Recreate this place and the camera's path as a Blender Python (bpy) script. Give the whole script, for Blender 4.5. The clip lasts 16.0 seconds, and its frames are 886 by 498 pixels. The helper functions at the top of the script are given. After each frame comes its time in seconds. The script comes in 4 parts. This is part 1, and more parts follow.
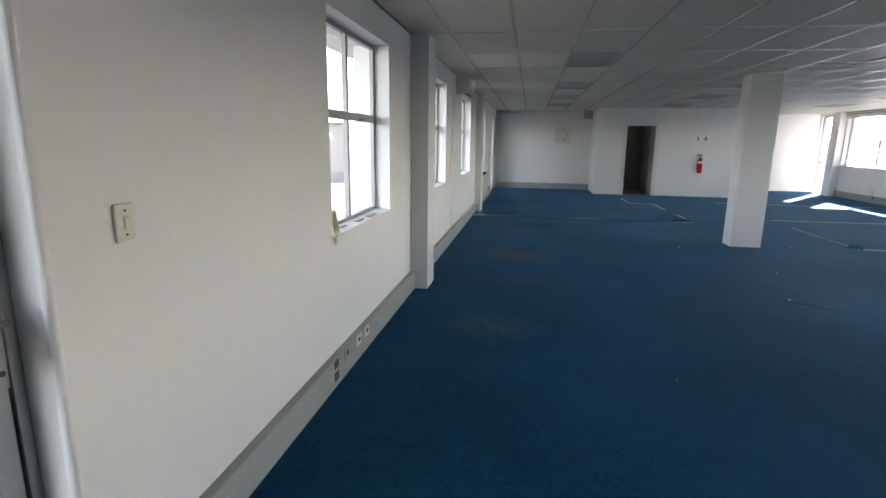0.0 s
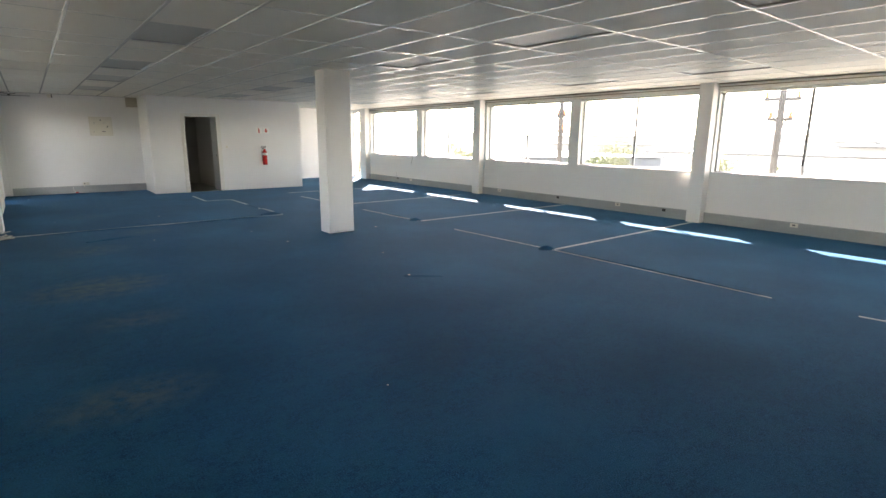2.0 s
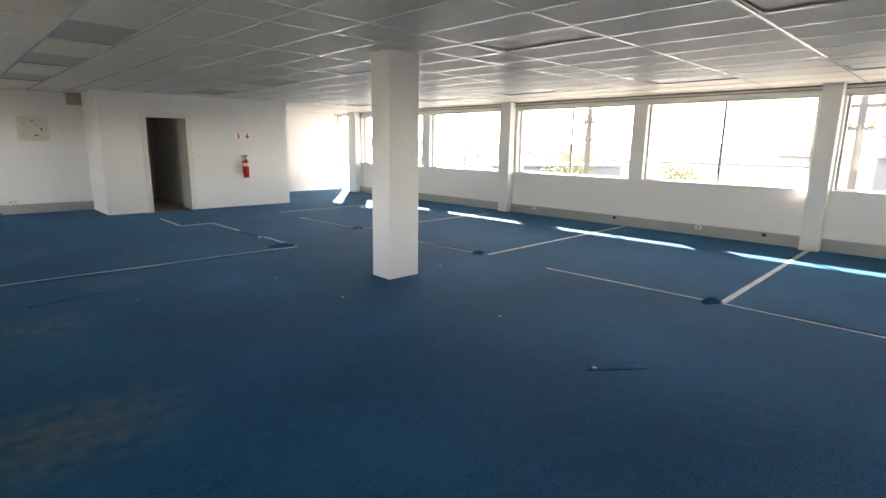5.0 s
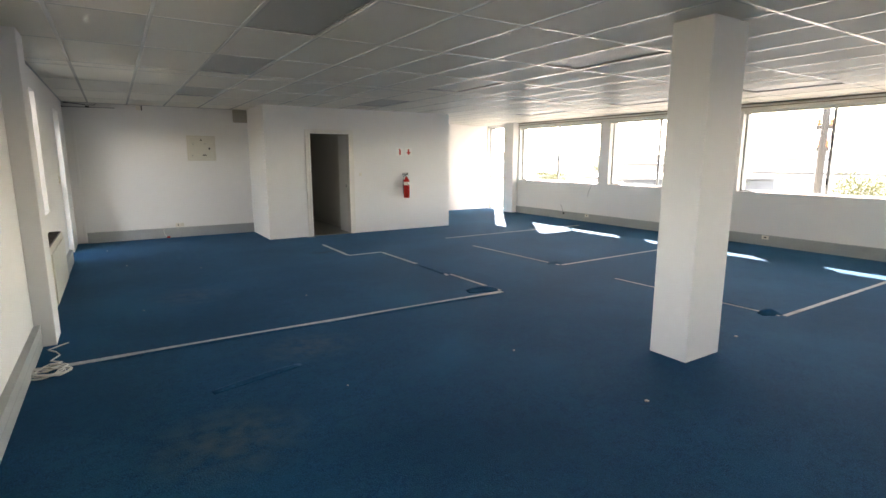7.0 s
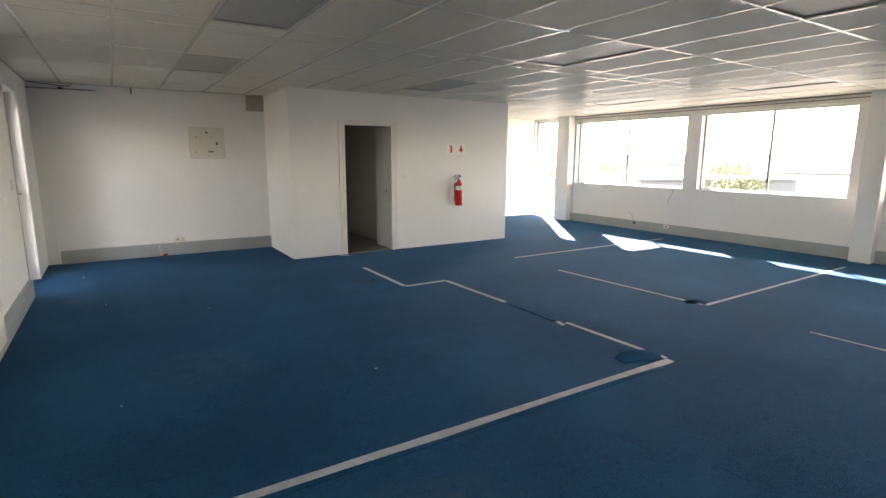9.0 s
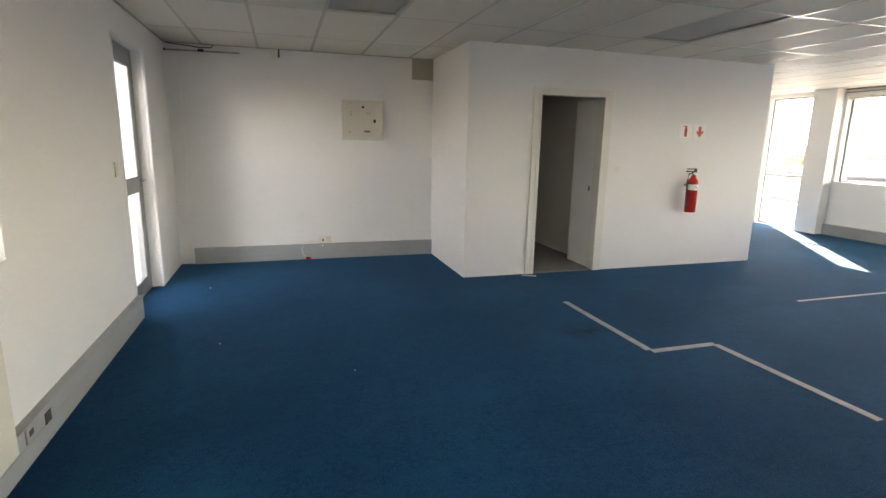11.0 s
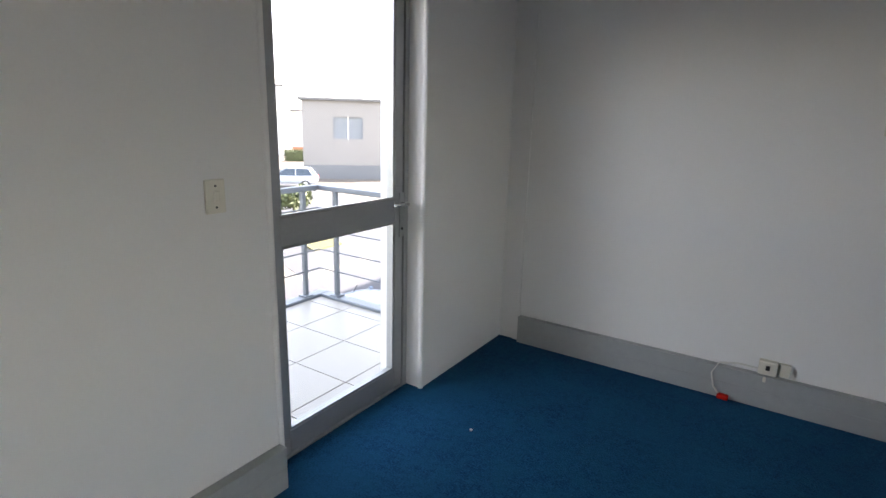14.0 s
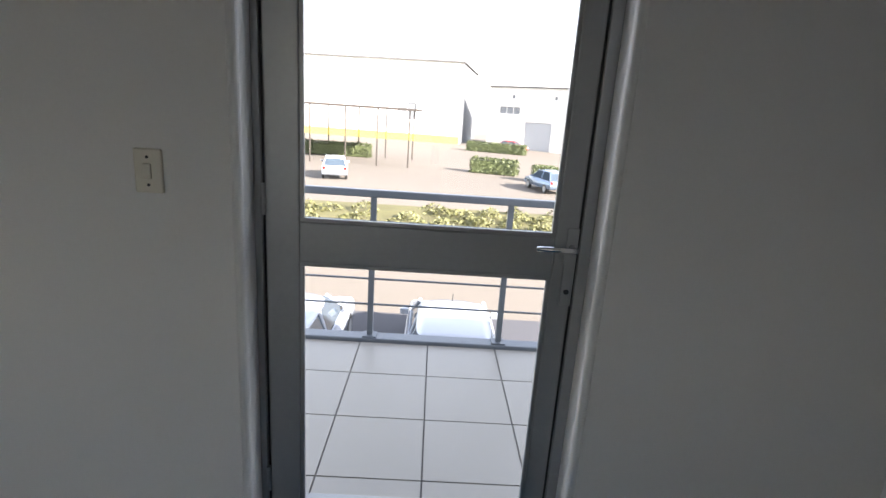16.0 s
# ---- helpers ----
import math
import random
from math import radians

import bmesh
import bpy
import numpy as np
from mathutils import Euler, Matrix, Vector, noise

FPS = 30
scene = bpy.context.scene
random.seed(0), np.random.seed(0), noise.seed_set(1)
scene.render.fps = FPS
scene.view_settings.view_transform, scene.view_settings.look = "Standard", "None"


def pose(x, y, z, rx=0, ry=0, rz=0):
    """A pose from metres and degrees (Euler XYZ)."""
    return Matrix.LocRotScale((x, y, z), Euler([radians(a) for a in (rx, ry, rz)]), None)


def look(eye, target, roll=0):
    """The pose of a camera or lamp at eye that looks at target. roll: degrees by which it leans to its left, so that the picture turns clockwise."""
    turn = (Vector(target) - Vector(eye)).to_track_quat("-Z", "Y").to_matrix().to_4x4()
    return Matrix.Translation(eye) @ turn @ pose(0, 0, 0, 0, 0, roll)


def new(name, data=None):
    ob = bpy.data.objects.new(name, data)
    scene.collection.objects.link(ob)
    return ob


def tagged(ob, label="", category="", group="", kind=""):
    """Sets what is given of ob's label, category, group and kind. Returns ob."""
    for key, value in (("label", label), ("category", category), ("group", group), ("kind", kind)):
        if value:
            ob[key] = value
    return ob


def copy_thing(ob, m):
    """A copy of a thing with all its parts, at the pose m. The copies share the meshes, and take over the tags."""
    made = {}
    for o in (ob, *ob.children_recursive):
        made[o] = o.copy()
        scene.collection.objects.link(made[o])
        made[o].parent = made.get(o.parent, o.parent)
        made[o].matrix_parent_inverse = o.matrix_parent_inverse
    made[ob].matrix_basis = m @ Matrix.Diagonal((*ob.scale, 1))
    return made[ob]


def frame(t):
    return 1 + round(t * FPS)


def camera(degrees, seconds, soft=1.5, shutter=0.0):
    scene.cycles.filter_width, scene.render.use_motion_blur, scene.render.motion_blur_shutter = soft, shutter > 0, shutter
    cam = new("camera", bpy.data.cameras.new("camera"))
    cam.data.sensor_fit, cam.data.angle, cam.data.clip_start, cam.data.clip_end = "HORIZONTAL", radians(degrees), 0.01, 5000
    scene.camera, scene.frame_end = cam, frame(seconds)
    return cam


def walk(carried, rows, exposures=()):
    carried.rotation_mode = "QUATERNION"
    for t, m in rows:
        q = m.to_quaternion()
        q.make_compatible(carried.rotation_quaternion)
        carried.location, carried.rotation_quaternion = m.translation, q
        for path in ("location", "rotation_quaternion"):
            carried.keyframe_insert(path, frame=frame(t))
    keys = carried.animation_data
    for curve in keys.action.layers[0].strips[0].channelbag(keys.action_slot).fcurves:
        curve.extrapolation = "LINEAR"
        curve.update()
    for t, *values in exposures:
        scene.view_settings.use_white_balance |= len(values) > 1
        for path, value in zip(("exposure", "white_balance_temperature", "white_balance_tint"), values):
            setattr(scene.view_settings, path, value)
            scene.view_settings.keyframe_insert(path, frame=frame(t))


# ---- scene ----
cam = camera(81.2, 16.0)
EXPOSURES = [(0.0, 3.6, 6600, 20), (0.5, 3.8, 6700, 19), (1.5, 4.0, 7300, 20), (3.0, 4.2, 7500, 20), (5.0, 4.15, 7500, 21), (8.0, 4.15, 7800, 22), (11.0, 4.3, 7900, 23), (12.5, 4.15, 7700, 23), (13.0, 3.95, 6900, 20), (13.5, 3.8, 6800, 21),
             (14.5, 3.1, 7000, 23), (15.0, 2.8, 6900, 22), (16.0, 2.65, 6800, 22)]
PATH = [
    (0, (0.176, -0.286, 1.537), (-0.141, 1.645, 1.125), 0.8),
    (0.5, (-0.063, -0.21, 1.532), (0.058, 1.744, 1.123), 0.8),
    (1, (-0.274, -0.081, 1.544), (0.214, 1.814, 1.13), 0.5),
    (1.5, (-0.365, 0.269, 1.522), (0.511, 2.018, 1.103), 0.6),
    (2, (-0.391, 0.532, 1.532), (0.82, 2.068, 1.11), 0.5),
    (2.5, (-0.399, 0.96, 1.551), (1.119, 2.183, 1.106), 0.1),
    (3, (-0.311, 1.346, 1.547), (1.381, 2.31, 1.091), 0.6),
    (3.5, (-0.234, 1.838, 1.517), (1.539, 2.662, 1.095), 1.1),
    (4, (-0.292, 2.305, 1.582), (1.432, 3.239, 1.186), 1.2),
    (4.5, (-0.342, 2.967, 1.566), (1.211, 4.166, 1.178), 1.6),
    (5, (-0.362, 3.52, 1.538), (1.007, 4.923, 1.145), 0.9),
    (7.5, (-0.316, 6.489, 1.567), (0.728, 8.16, 1.224), 0.1),
    (8, (-0.286, 7.036, 1.591), (0.781, 8.691, 1.243), 0.2),
    (10.5, (0.152, 10.158, 1.473), (0.985, 11.933, 1.083), 1.4),
    (11, (0.193, 10.691, 1.488), (0.775, 12.561, 1.086), 1.1),
    (11.5, (0.327, 11.327, 1.494), (0.624, 13.268, 1.114), 0.0),
    (12, (0.428, 11.875, 1.537), (0.51, 13.84, 1.177), 0.3),
    (12.5, (0.501, 12.515, 1.504), (0.328, 14.465, 1.095), 0.2),
    (13, (0.594, 13.081, 1.497), (0.128, 14.974, 1.047), -0.0),
    (13.5, (0.605, 13.641, 1.476), (-0.168, 15.428, 1.018), 0.4),
    (14, (0.575, 14.168, 1.503), (-0.487, 15.796, 1.031), 1.6),
    (14.5, (0.529, 14.696, 1.493), (-0.838, 16.064, 0.985), 3.2),
    (15, (0.429, 15.159, 1.453), (-1.201, 16.171, 0.888), 3.7),
    (15.5, (0.35, 15.596, 1.445), (-1.491, 16.129, 0.875), 4.4),
    (16, (0.352, 15.924, 1.442), (-1.581, 15.976, 0.931), 3.9),
]
walk(cam, [(t, look(eye, target, roll)) for t, eye, target, roll in PATH], EXPOSURES)

# ---- world, sun and sky ----
SUN_WAY = Vector((1.0, 1.31, 0.76)).normalized()      # towards the sun
world = bpy.data.worlds.new("world")
world.use_nodes = True
scene.world = world
sky = world.node_tree.nodes.new("ShaderNodeTexSky")
sky.sky_type = "NISHITA"
sky.sun_disc = False
sky.sun_elevation = math.asin(SUN_WAY.z)
sky.sun_rotation = math.atan2(SUN_WAY.x, SUN_WAY.y)
sky.dust_density = 0.5
pale = world.node_tree.nodes.new("ShaderNodeHueSaturation")
pale.inputs["Saturation"].default_value = 0.55
world.node_tree.links.new(sky.outputs[0], pale.inputs["Color"])
world.node_tree.links.new(pale.outputs[0], world.node_tree.nodes["Background"].inputs[0])
world.node_tree.nodes["Background"].inputs[1].default_value = 0.15
sun = new("sun", bpy.data.lights.new("sun", "SUN"))
sun.data.energy, sun.data.angle, sun.data.color = 5.0, radians(0.5), (1.0, 0.965, 0.915)
sun.matrix_world = look(SUN_WAY * 50, (0, 0, 0))


# ---- materials ----
def material(name, colour, rough=0.6, metal=0.0, vary=0.12, grain=40.0, blot=1.2, bump=0.15, depth=0.002, spec=0.5, tint=None):
    """A surface with variation at two scales and a fine relief."""
    m = bpy.data.materials.new(name)
    m.use_nodes = True
    n, l = m.node_tree.nodes, m.node_tree.links
    b = n["Principled BSDF"]
    b.inputs["Roughness"].default_value, b.inputs["Metallic"].default_value = rough, metal
    b.inputs["Specular IOR Level"].default_value = spec
    co = n.new("ShaderNodeTexCoord")
    fine, wide = n.new("ShaderNodeTexNoise"), n.new("ShaderNodeTexNoise")
    fine.inputs["Scale"].default_value, fine.inputs["Detail"].default_value = grain, 4
    wide.inputs["Scale"].default_value, wide.inputs["Detail"].default_value = blot, 5
    mix1, mix2 = n.new("ShaderNodeMix"), n.new("ShaderNodeMix")
    for mx in (mix1, mix2):
        mx.data_type = "RGBA"
    dark = [c * (1 - vary) for c in colour] + [1]
    light = [min(1, c * (1 + vary * 0.6)) for c in colour] + [1]
    mix1.inputs[6].default_value, mix1.inputs[7].default_value = dark, light
    mix2.inputs[7].default_value = [*(tint or [c * (1 - vary * 1.2) for c in colour]), 1]
    ramp = n.new("ShaderNodeMapRange")
    ramp.inputs["From Min"].default_value, ramp.inputs["From Max"].default_value = 0.45, 0.8
    for t in (fine, wide):
        l.new(co.outputs["Object"], t.inputs["Vector"])
    l.new(fine.outputs["Fac"], mix1.inputs[0])
    l.new(wide.outputs["Fac"], ramp.inputs[0])
    l.new(ramp.outputs[0], mix2.inputs[0])
    l.new(mix1.outputs[2], mix2.inputs[6])
    l.new(mix2.outputs[2], b.inputs["Base Color"])
    if bump:
        bp = n.new("ShaderNodeBump")
        bp.inputs["Strength"].default_value, bp.inputs["Distance"].default_value = bump, depth
        l.new(fine.outputs["Fac"], bp.inputs["Height"])
        l.new(bp.outputs[0], b.inputs["Normal"])
    return m


def glass(name, tint, gloss=1.0):
    m = bpy.data.materials.new(name)
    m.use_nodes = True
    n, l = m.node_tree.nodes, m.node_tree.links
    n.remove(n["Principled BSDF"])
    clear, shine, mix = n.new("ShaderNodeBsdfTransparent"), n.new("ShaderNodeBsdfGlossy"), n.new("ShaderNodeMixShader")
    face, power, gain = n.new("ShaderNodeLayerWeight"), n.new("ShaderNodeMath"), n.new("ShaderNodeMath")
    clear.inputs[0].default_value = (*tint, 1)
    shine.inputs["Roughness"].default_value = 0.02
    power.operation, power.inputs[1].default_value = "POWER", 5.0
    gain.operation, gain.inputs[1].default_value, gain.inputs[2].default_value = "MULTIPLY_ADD", 0.45, 0.025
    l.new(face.outputs["Facing"], power.inputs[0])
    l.new(power.outputs[0], gain.inputs[0])
    l.new(gain.outputs[0], mix.inputs[0])
    l.new(clear.outputs[0], mix.inputs[1])
    l.new(shine.outputs[0], mix.inputs[2])
    l.new(mix.outputs[0], n["Material Output"].inputs[0])
    return m


PAINT = material("wall_paint", (0.775, 0.765, 0.745), 0.62, vary=0.03, grain=120, blot=0.9, bump=0.05, depth=0.001)
# darker copy of the wall paint; dimness inside the core is in the colour
PAINT_SHADED = material("shaded_wall_paint", (0.62, 0.60, 0.55), 0.7, vary=0.06, grain=90)
CEIL = material("ceiling_board", (0.67, 0.63, 0.545), 0.55, vary=0.05, grain=160, blot=0.8, bump=0.06, depth=0.0006, spec=0.3)
TBAR = material("painted_tee_bar", (0.74, 0.72, 0.66), 0.2, vary=0.03, grain=60, bump=0)
DIFF = material("diffuser", (0.34, 0.335, 0.30), 0.42, vary=0.06, grain=260, bump=0.4, depth=0.002)
TRUNK = material("grey_skirting", (0.36, 0.375, 0.365), 0.42, vary=0.10, grain=30, blot=2.5, bump=0.05)
ALU = material("anodised_aluminium", (0.37, 0.38, 0.38), 0.45, 0.6, vary=0.08, grain=50, bump=0.03)
STEEL = material("grey_window_steel", (0.33, 0.33, 0.32), 0.45, 0.3, vary=0.1, grain=40)
CHROME = material("chrome", (0.75, 0.75, 0.75), 0.18, 1.0, vary=0.04, bump=0)
PLASTIC = material("white_plastic", (0.74, 0.70, 0.60), 0.35, vary=0.04, bump=0)
CREAM = material("cream_enamel", (0.66, 0.63, 0.54), 0.4, vary=0.06, blot=6)
BLACK = material("black_plastic", (0.018, 0.018, 0.02), 0.45, vary=0.2)
RUBBER = material("black_rubber", (0.02, 0.02, 0.02), 0.6, vary=0.2)
RED = material("red_enamel", (0.50, 0.018, 0.014), 0.25, vary=0.08, bump=0)
SIGNRED = material("sign_red", (0.55, 0.05, 0.04), 0.5, vary=0.06, bump=0)
SIGNWHITE = material("sign_white", (0.85, 0.84, 0.80), 0.4, vary=0.03, bump=0)
SCREED = material("glue_streaked_screed", (0.48, 0.50, 0.505), 0.85, vary=0.25, grain=30, blot=9, bump=0.4)
RAW = material("bare_plaster", (0.42, 0.38, 0.31), 0.9, vary=0.15, grain=30, bump=0.3)
TILE = material("balcony_tile", (0.315, 0.30, 0.265), 0.4, vary=0.05, grain=25, blot=3, bump=0.05)
# cream, a little darker than the wall for the shade at the door frame
JAMB = material("shaded_cream_jamb", (0.73, 0.705, 0.65), 0.45, vary=0.05, grain=60)
# brown that stands in for the shadow lines over the windows
GAP_SHADE = material("brown_gap_shade", (0.26, 0.225, 0.175), 0.7, vary=0.2, grain=20)
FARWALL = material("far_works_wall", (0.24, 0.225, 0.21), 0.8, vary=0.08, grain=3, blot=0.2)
HALL = material("hall_siding", (0.12, 0.12, 0.128), 0.8, vary=0.08, grain=3, blot=0.2)
GROUT = material("grout", (0.16, 0.15, 0.14), 0.9, vary=0.2)
VINYL = material("corridor_vinyl", (0.33, 0.31, 0.27), 0.5, vary=0.15, grain=20)
RAIL = material("grey_rail_paint", (0.13, 0.15, 0.17), 0.4, 0.2, vary=0.1)
CONCRETE = material("outside_plaster", (0.62, 0.60, 0.55), 0.85, vary=0.1, grain=15, blot=0.4)
GLASS = glass("window_glass", (0.95, 0.97, 0.96))
DARKGLASS = material("dark_glass", (0.05, 0.07, 0.09), 0.08, vary=0.1, bump=0)
FARGLASS = material("far_glass", (0.20, 0.215, 0.23), 0.2, vary=0.15, grain=2, bump=0)
PAVING = material("paving", (0.180, 0.170, 0.155), 0.9, vary=0.12, grain=8, blot=0.08, bump=0.3, depth=0.01)
YARD = material("sandy_paving", (0.152, 0.131, 0.104), 0.9, vary=0.12, grain=8, blot=0.08, bump=0.3, depth=0.01)
ASPHALT = material("asphalt", (0.07, 0.07, 0.075), 0.9, vary=0.2, grain=12, blot=0.2)
GRASS = material("dry_grass", (0.115, 0.105, 0.035), 0.95, vary=0.35, grain=9, blot=0.5, bump=0.6, depth=0.04)
LEAF = material("hedge_leaf", (0.085, 0.105, 0.038), 0.6, vary=0.4, grain=6, blot=1, bump=0)
OLIVE = material("olive_leaf", (0.16, 0.16, 0.06), 0.6, vary=0.4, grain=6, blot=1, bump=0)
BARK = material("bark", (0.14, 0.10, 0.07), 0.9, vary=0.3, grain=12)
POLE = material("weathered_pole", (0.065, 0.063, 0.062), 0.9, vary=0.3, grain=12)
TIMBER = material("dark_car_port", (0.05, 0.042, 0.034), 0.9, vary=0.3, grain=12)
FACADE = material("facade_plaster", (0.66, 0.64, 0.60), 0.85, vary=0.07, grain=3, blot=0.15)
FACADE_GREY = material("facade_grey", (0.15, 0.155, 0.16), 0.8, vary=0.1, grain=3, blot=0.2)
SHUTTER = material("roller_shutter", (0.38, 0.39, 0.40), 0.5, 0.3, vary=0.1)
YELLOW = material("yellow_plinth", (0.55, 0.45, 0.08), 0.8, vary=0.1)
BRICK = material("orange_brick", (0.40, 0.16, 0.08), 0.85, vary=0.2, grain=14)
ROOF = material("roof_sheet", (0.13, 0.128, 0.125), 0.7, 0.0, vary=0.1)
CAR_WHITE = material("white_car_paint", (0.40, 0.43, 0.47), 0.2, vary=0.02, bump=0)
CAR_SILVER = material("silver_car_paint", (0.20, 0.26, 0.34), 0.25, 0.5, vary=0.03, bump=0)
CAR_RED = material("red_car_paint", (0.35, 0.03, 0.03), 0.25, vary=0.03, bump=0)
HILL = material("far_hill", (0.20, 0.22, 0.20), 1.0, vary=0.2, grain=0.03, blot=0.005, bump=0)
YPAPER = material("yellow_card", (0.72, 0.66, 0.25), 0.6, vary=0.06, bump=0)
PAPER = material("paper_scrap", (0.48, 0.48, 0.47), 0.8, vary=0.08, bump=0)
CABLE = material("white_cable", (0.68, 0.66, 0.60), 0.45, vary=0.06, bump=0)


def carpet_material():
    """Blue needle-punch carpet: fibre grain, trodden streaks and faded patches with their own shape."""
    m = bpy.data.materials.new("blue_carpet")
    m.use_nodes = True
    n, l = m.node_tree.nodes, m.node_tree.links
    b = n["Principled BSDF"]
    b.inputs["Roughness"].default_value = 0.95
    b.inputs["Specular IOR Level"].default_value = 0.06
    b.inputs["Sheen Weight"].default_value, b.inputs["Sheen Roughness"].default_value = 0.09, 0.3
    b.inputs["Sheen Tint"].default_value = (0.42, 0.72, 1.0, 1)
    co = n.new("ShaderNodeTexCoord")
    fine, mid, wide, clump = (n.new("ShaderNodeTexNoise") for _ in range(4))
    for t, sc, de in ((fine, 120, 4), (mid, 9, 7), (wide, 0.7, 7), (clump, 34, 5)):
        t.inputs["Scale"].default_value, t.inputs["Detail"].default_value = sc, de
        l.new(co.outputs["Object"], t.inputs["Vector"])

    def mix(f, a, c):
        mx = n.new("ShaderNodeMix")
        mx.data_type = "RGBA"
        l.new(f, mx.inputs[0])
        for sock, v in ((mx.inputs[6], a), (mx.inputs[7], c)):
            if isinstance(v, tuple):
                sock.default_value = (*v, 1)
            else:
                l.new(v, sock)
        return mx.outputs[2]

    def ramp(f, a, c, top=1.0):
        r = n.new("ShaderNodeMapRange")
        r.inputs["From Min"].default_value, r.inputs["From Max"].default_value, r.inputs["To Max"].default_value = a, c, top
        l.new(f, r.inputs[0])
        return r.outputs[0]

    col = mix(ramp(fine.outputs["Fac"], 0.3, 0.7), (0.0025, 0.0281, 0.0704), (0.0096, 0.0894, 0.1911))
    col = mix(ramp(clump.outputs["Fac"], 0.50, 0.72, 0.4), col, (0.0118, 0.1069, 0.2091))
    col = mix(ramp(clump.outputs["Fac"], 0.48, 0.28, 0.4), col, (0.0019, 0.0229, 0.0553))
    col = mix(ramp(mid.outputs["Fac"], 0.40, 0.68, 0.6), col, (0.0063, 0.0807, 0.1528))
    col = mix(ramp(wide.outputs["Fac"], 0.47, 0.64, 0.5), col, (0.0030, 0.0404, 0.0905))
    col = mix(ramp(wide.outputs["Fac"], 0.46, 0.30, 0.7), col, (0.0089, 0.0921, 0.1809))
    for cx, cy, sx, sy, k in ((0.0, 6.7, 0.75, 0.55, 0.55), (-0.1, 3.9, 0.55, 0.35, 0.45), (0.1, 8.8, 0.5, 0.5, 0.35), (0.15, 5.4, 0.45, 0.3, 0.3), (0.3, 12.3, 0.5, 0.5, 0.2), (2.5, 14.2, 0.32, 0.22, -0.6), (0.9, 10.0, 0.5, 0.4, 0.3)):
        mp = n.new("ShaderNodeMapping")
        mp.inputs["Location"].default_value = (-cx / sx, -cy / sy, 0)
        mp.inputs["Scale"].default_value = (1 / sx, 1 / sy, 0)
        g = n.new("ShaderNodeTexGradient")
        g.gradient_type = "SPHERICAL"
        l.new(co.outputs["Object"], mp.inputs["Vector"])
        l.new(mp.outputs[0], g.inputs["Vector"])
        mul = n.new("ShaderNodeMath")
        mul.operation = "MULTIPLY"
        l.new(g.outputs["Fac"], mul.inputs[0])
        l.new(ramp(mid.outputs["Fac"], 0.3, 0.65, abs(k) * 1.7), mul.inputs[1])
        col = mix(mul.outputs[0], col, (0.078, 0.112, 0.105) if k > 0 else (0.008, 0.018, 0.03))
    l.new(col, b.inputs["Base Color"])
    bp = n.new("ShaderNodeBump")
    bp.inputs["Strength"].default_value, bp.inputs["Distance"].default_value = 0.6, 0.004
    l.new(fine.outputs["Fac"], bp.inputs["Height"])
    l.new(bp.outputs[0], b.inputs["Normal"])
    return m


CARPET = carpet_material()


# ---- mesh helpers ----
def finish(name, bm, mat, parent=None, label="", smooth=False):
    me = bpy.data.meshes.new(name)
    bmesh.ops.recalc_face_normals(bm, faces=bm.faces)
    if smooth:
        for f in bm.faces:
            f.smooth = True
    bm.to_mesh(me)
    bm.free()
    me.materials.append(mat)
    ob = new(name, me)
    if parent:
        ob.parent = parent
    if label:
        ob["label"] = label
    return ob


def part(name, bm, mat, parent, label="", smooth=False):
    return finish(name, bm, mat, parent, label, smooth)


def thing(name, label, category, at=(0, 0, 0), group="", kind=""):
    ob = new(name)
    ob.location = at
    return tagged(ob, label, category, group, kind)


def add_box(bm, a, b, bevel=0.0):
    r = bmesh.ops.create_cube(bm, size=1)
    for v in r["verts"]:
        v.co = Vector([(a[i] + b[i]) / 2 + v.co[i] * (b[i] - a[i]) for i in range(3)])
    if bevel:
        edges = list({e for v in r["verts"] for e in v.link_edges})
        bmesh.ops.bevel(bm, geom=edges, offset=bevel, segments=2, affect="EDGES", profile=0.5)
    return bm


def box(a, b, bevel=0.0):
    return add_box(bmesh.new(), a, b, bevel)


def add_tube(bm, p, q, r0, r1=None, seg=12, caps=True):
    p, q = Vector(p), Vector(q)
    d = q - p
    m = Matrix.Translation((p + q) / 2) @ d.to_track_quat("Z", "Y").to_matrix().to_4x4()
    bmesh.ops.create_cone(bm, cap_ends=caps, segments=seg, radius1=r0, radius2=r0 if r1 is None else r1, depth=d.length, matrix=m)
    return bm


def tube(p, q, r0, r1=None, seg=12):
    return add_tube(bmesh.new(), p, q, r0, r1, seg)


def lathe(profile, seg=24, at=(0, 0, 0)):
    """A turned shape from (radius, height) pairs."""
    bm = bmesh.new()
    rings = []
    for r, z in profile:
        rings.append([bm.verts.new((at[0] + r * math.cos(2 * math.pi * i / seg), at[1] + r * math.sin(2 * math.pi * i / seg), at[2] + z)) for i in range(seg)])
    for a, b in zip(rings, rings[1:]):
        for i in range(seg):
            bm.faces.new((a[i], a[(i + 1) % seg], b[(i + 1) % seg], b[i]))
    bm.faces.new(rings[0][::-1]), bm.faces.new(rings[-1])
    return bm


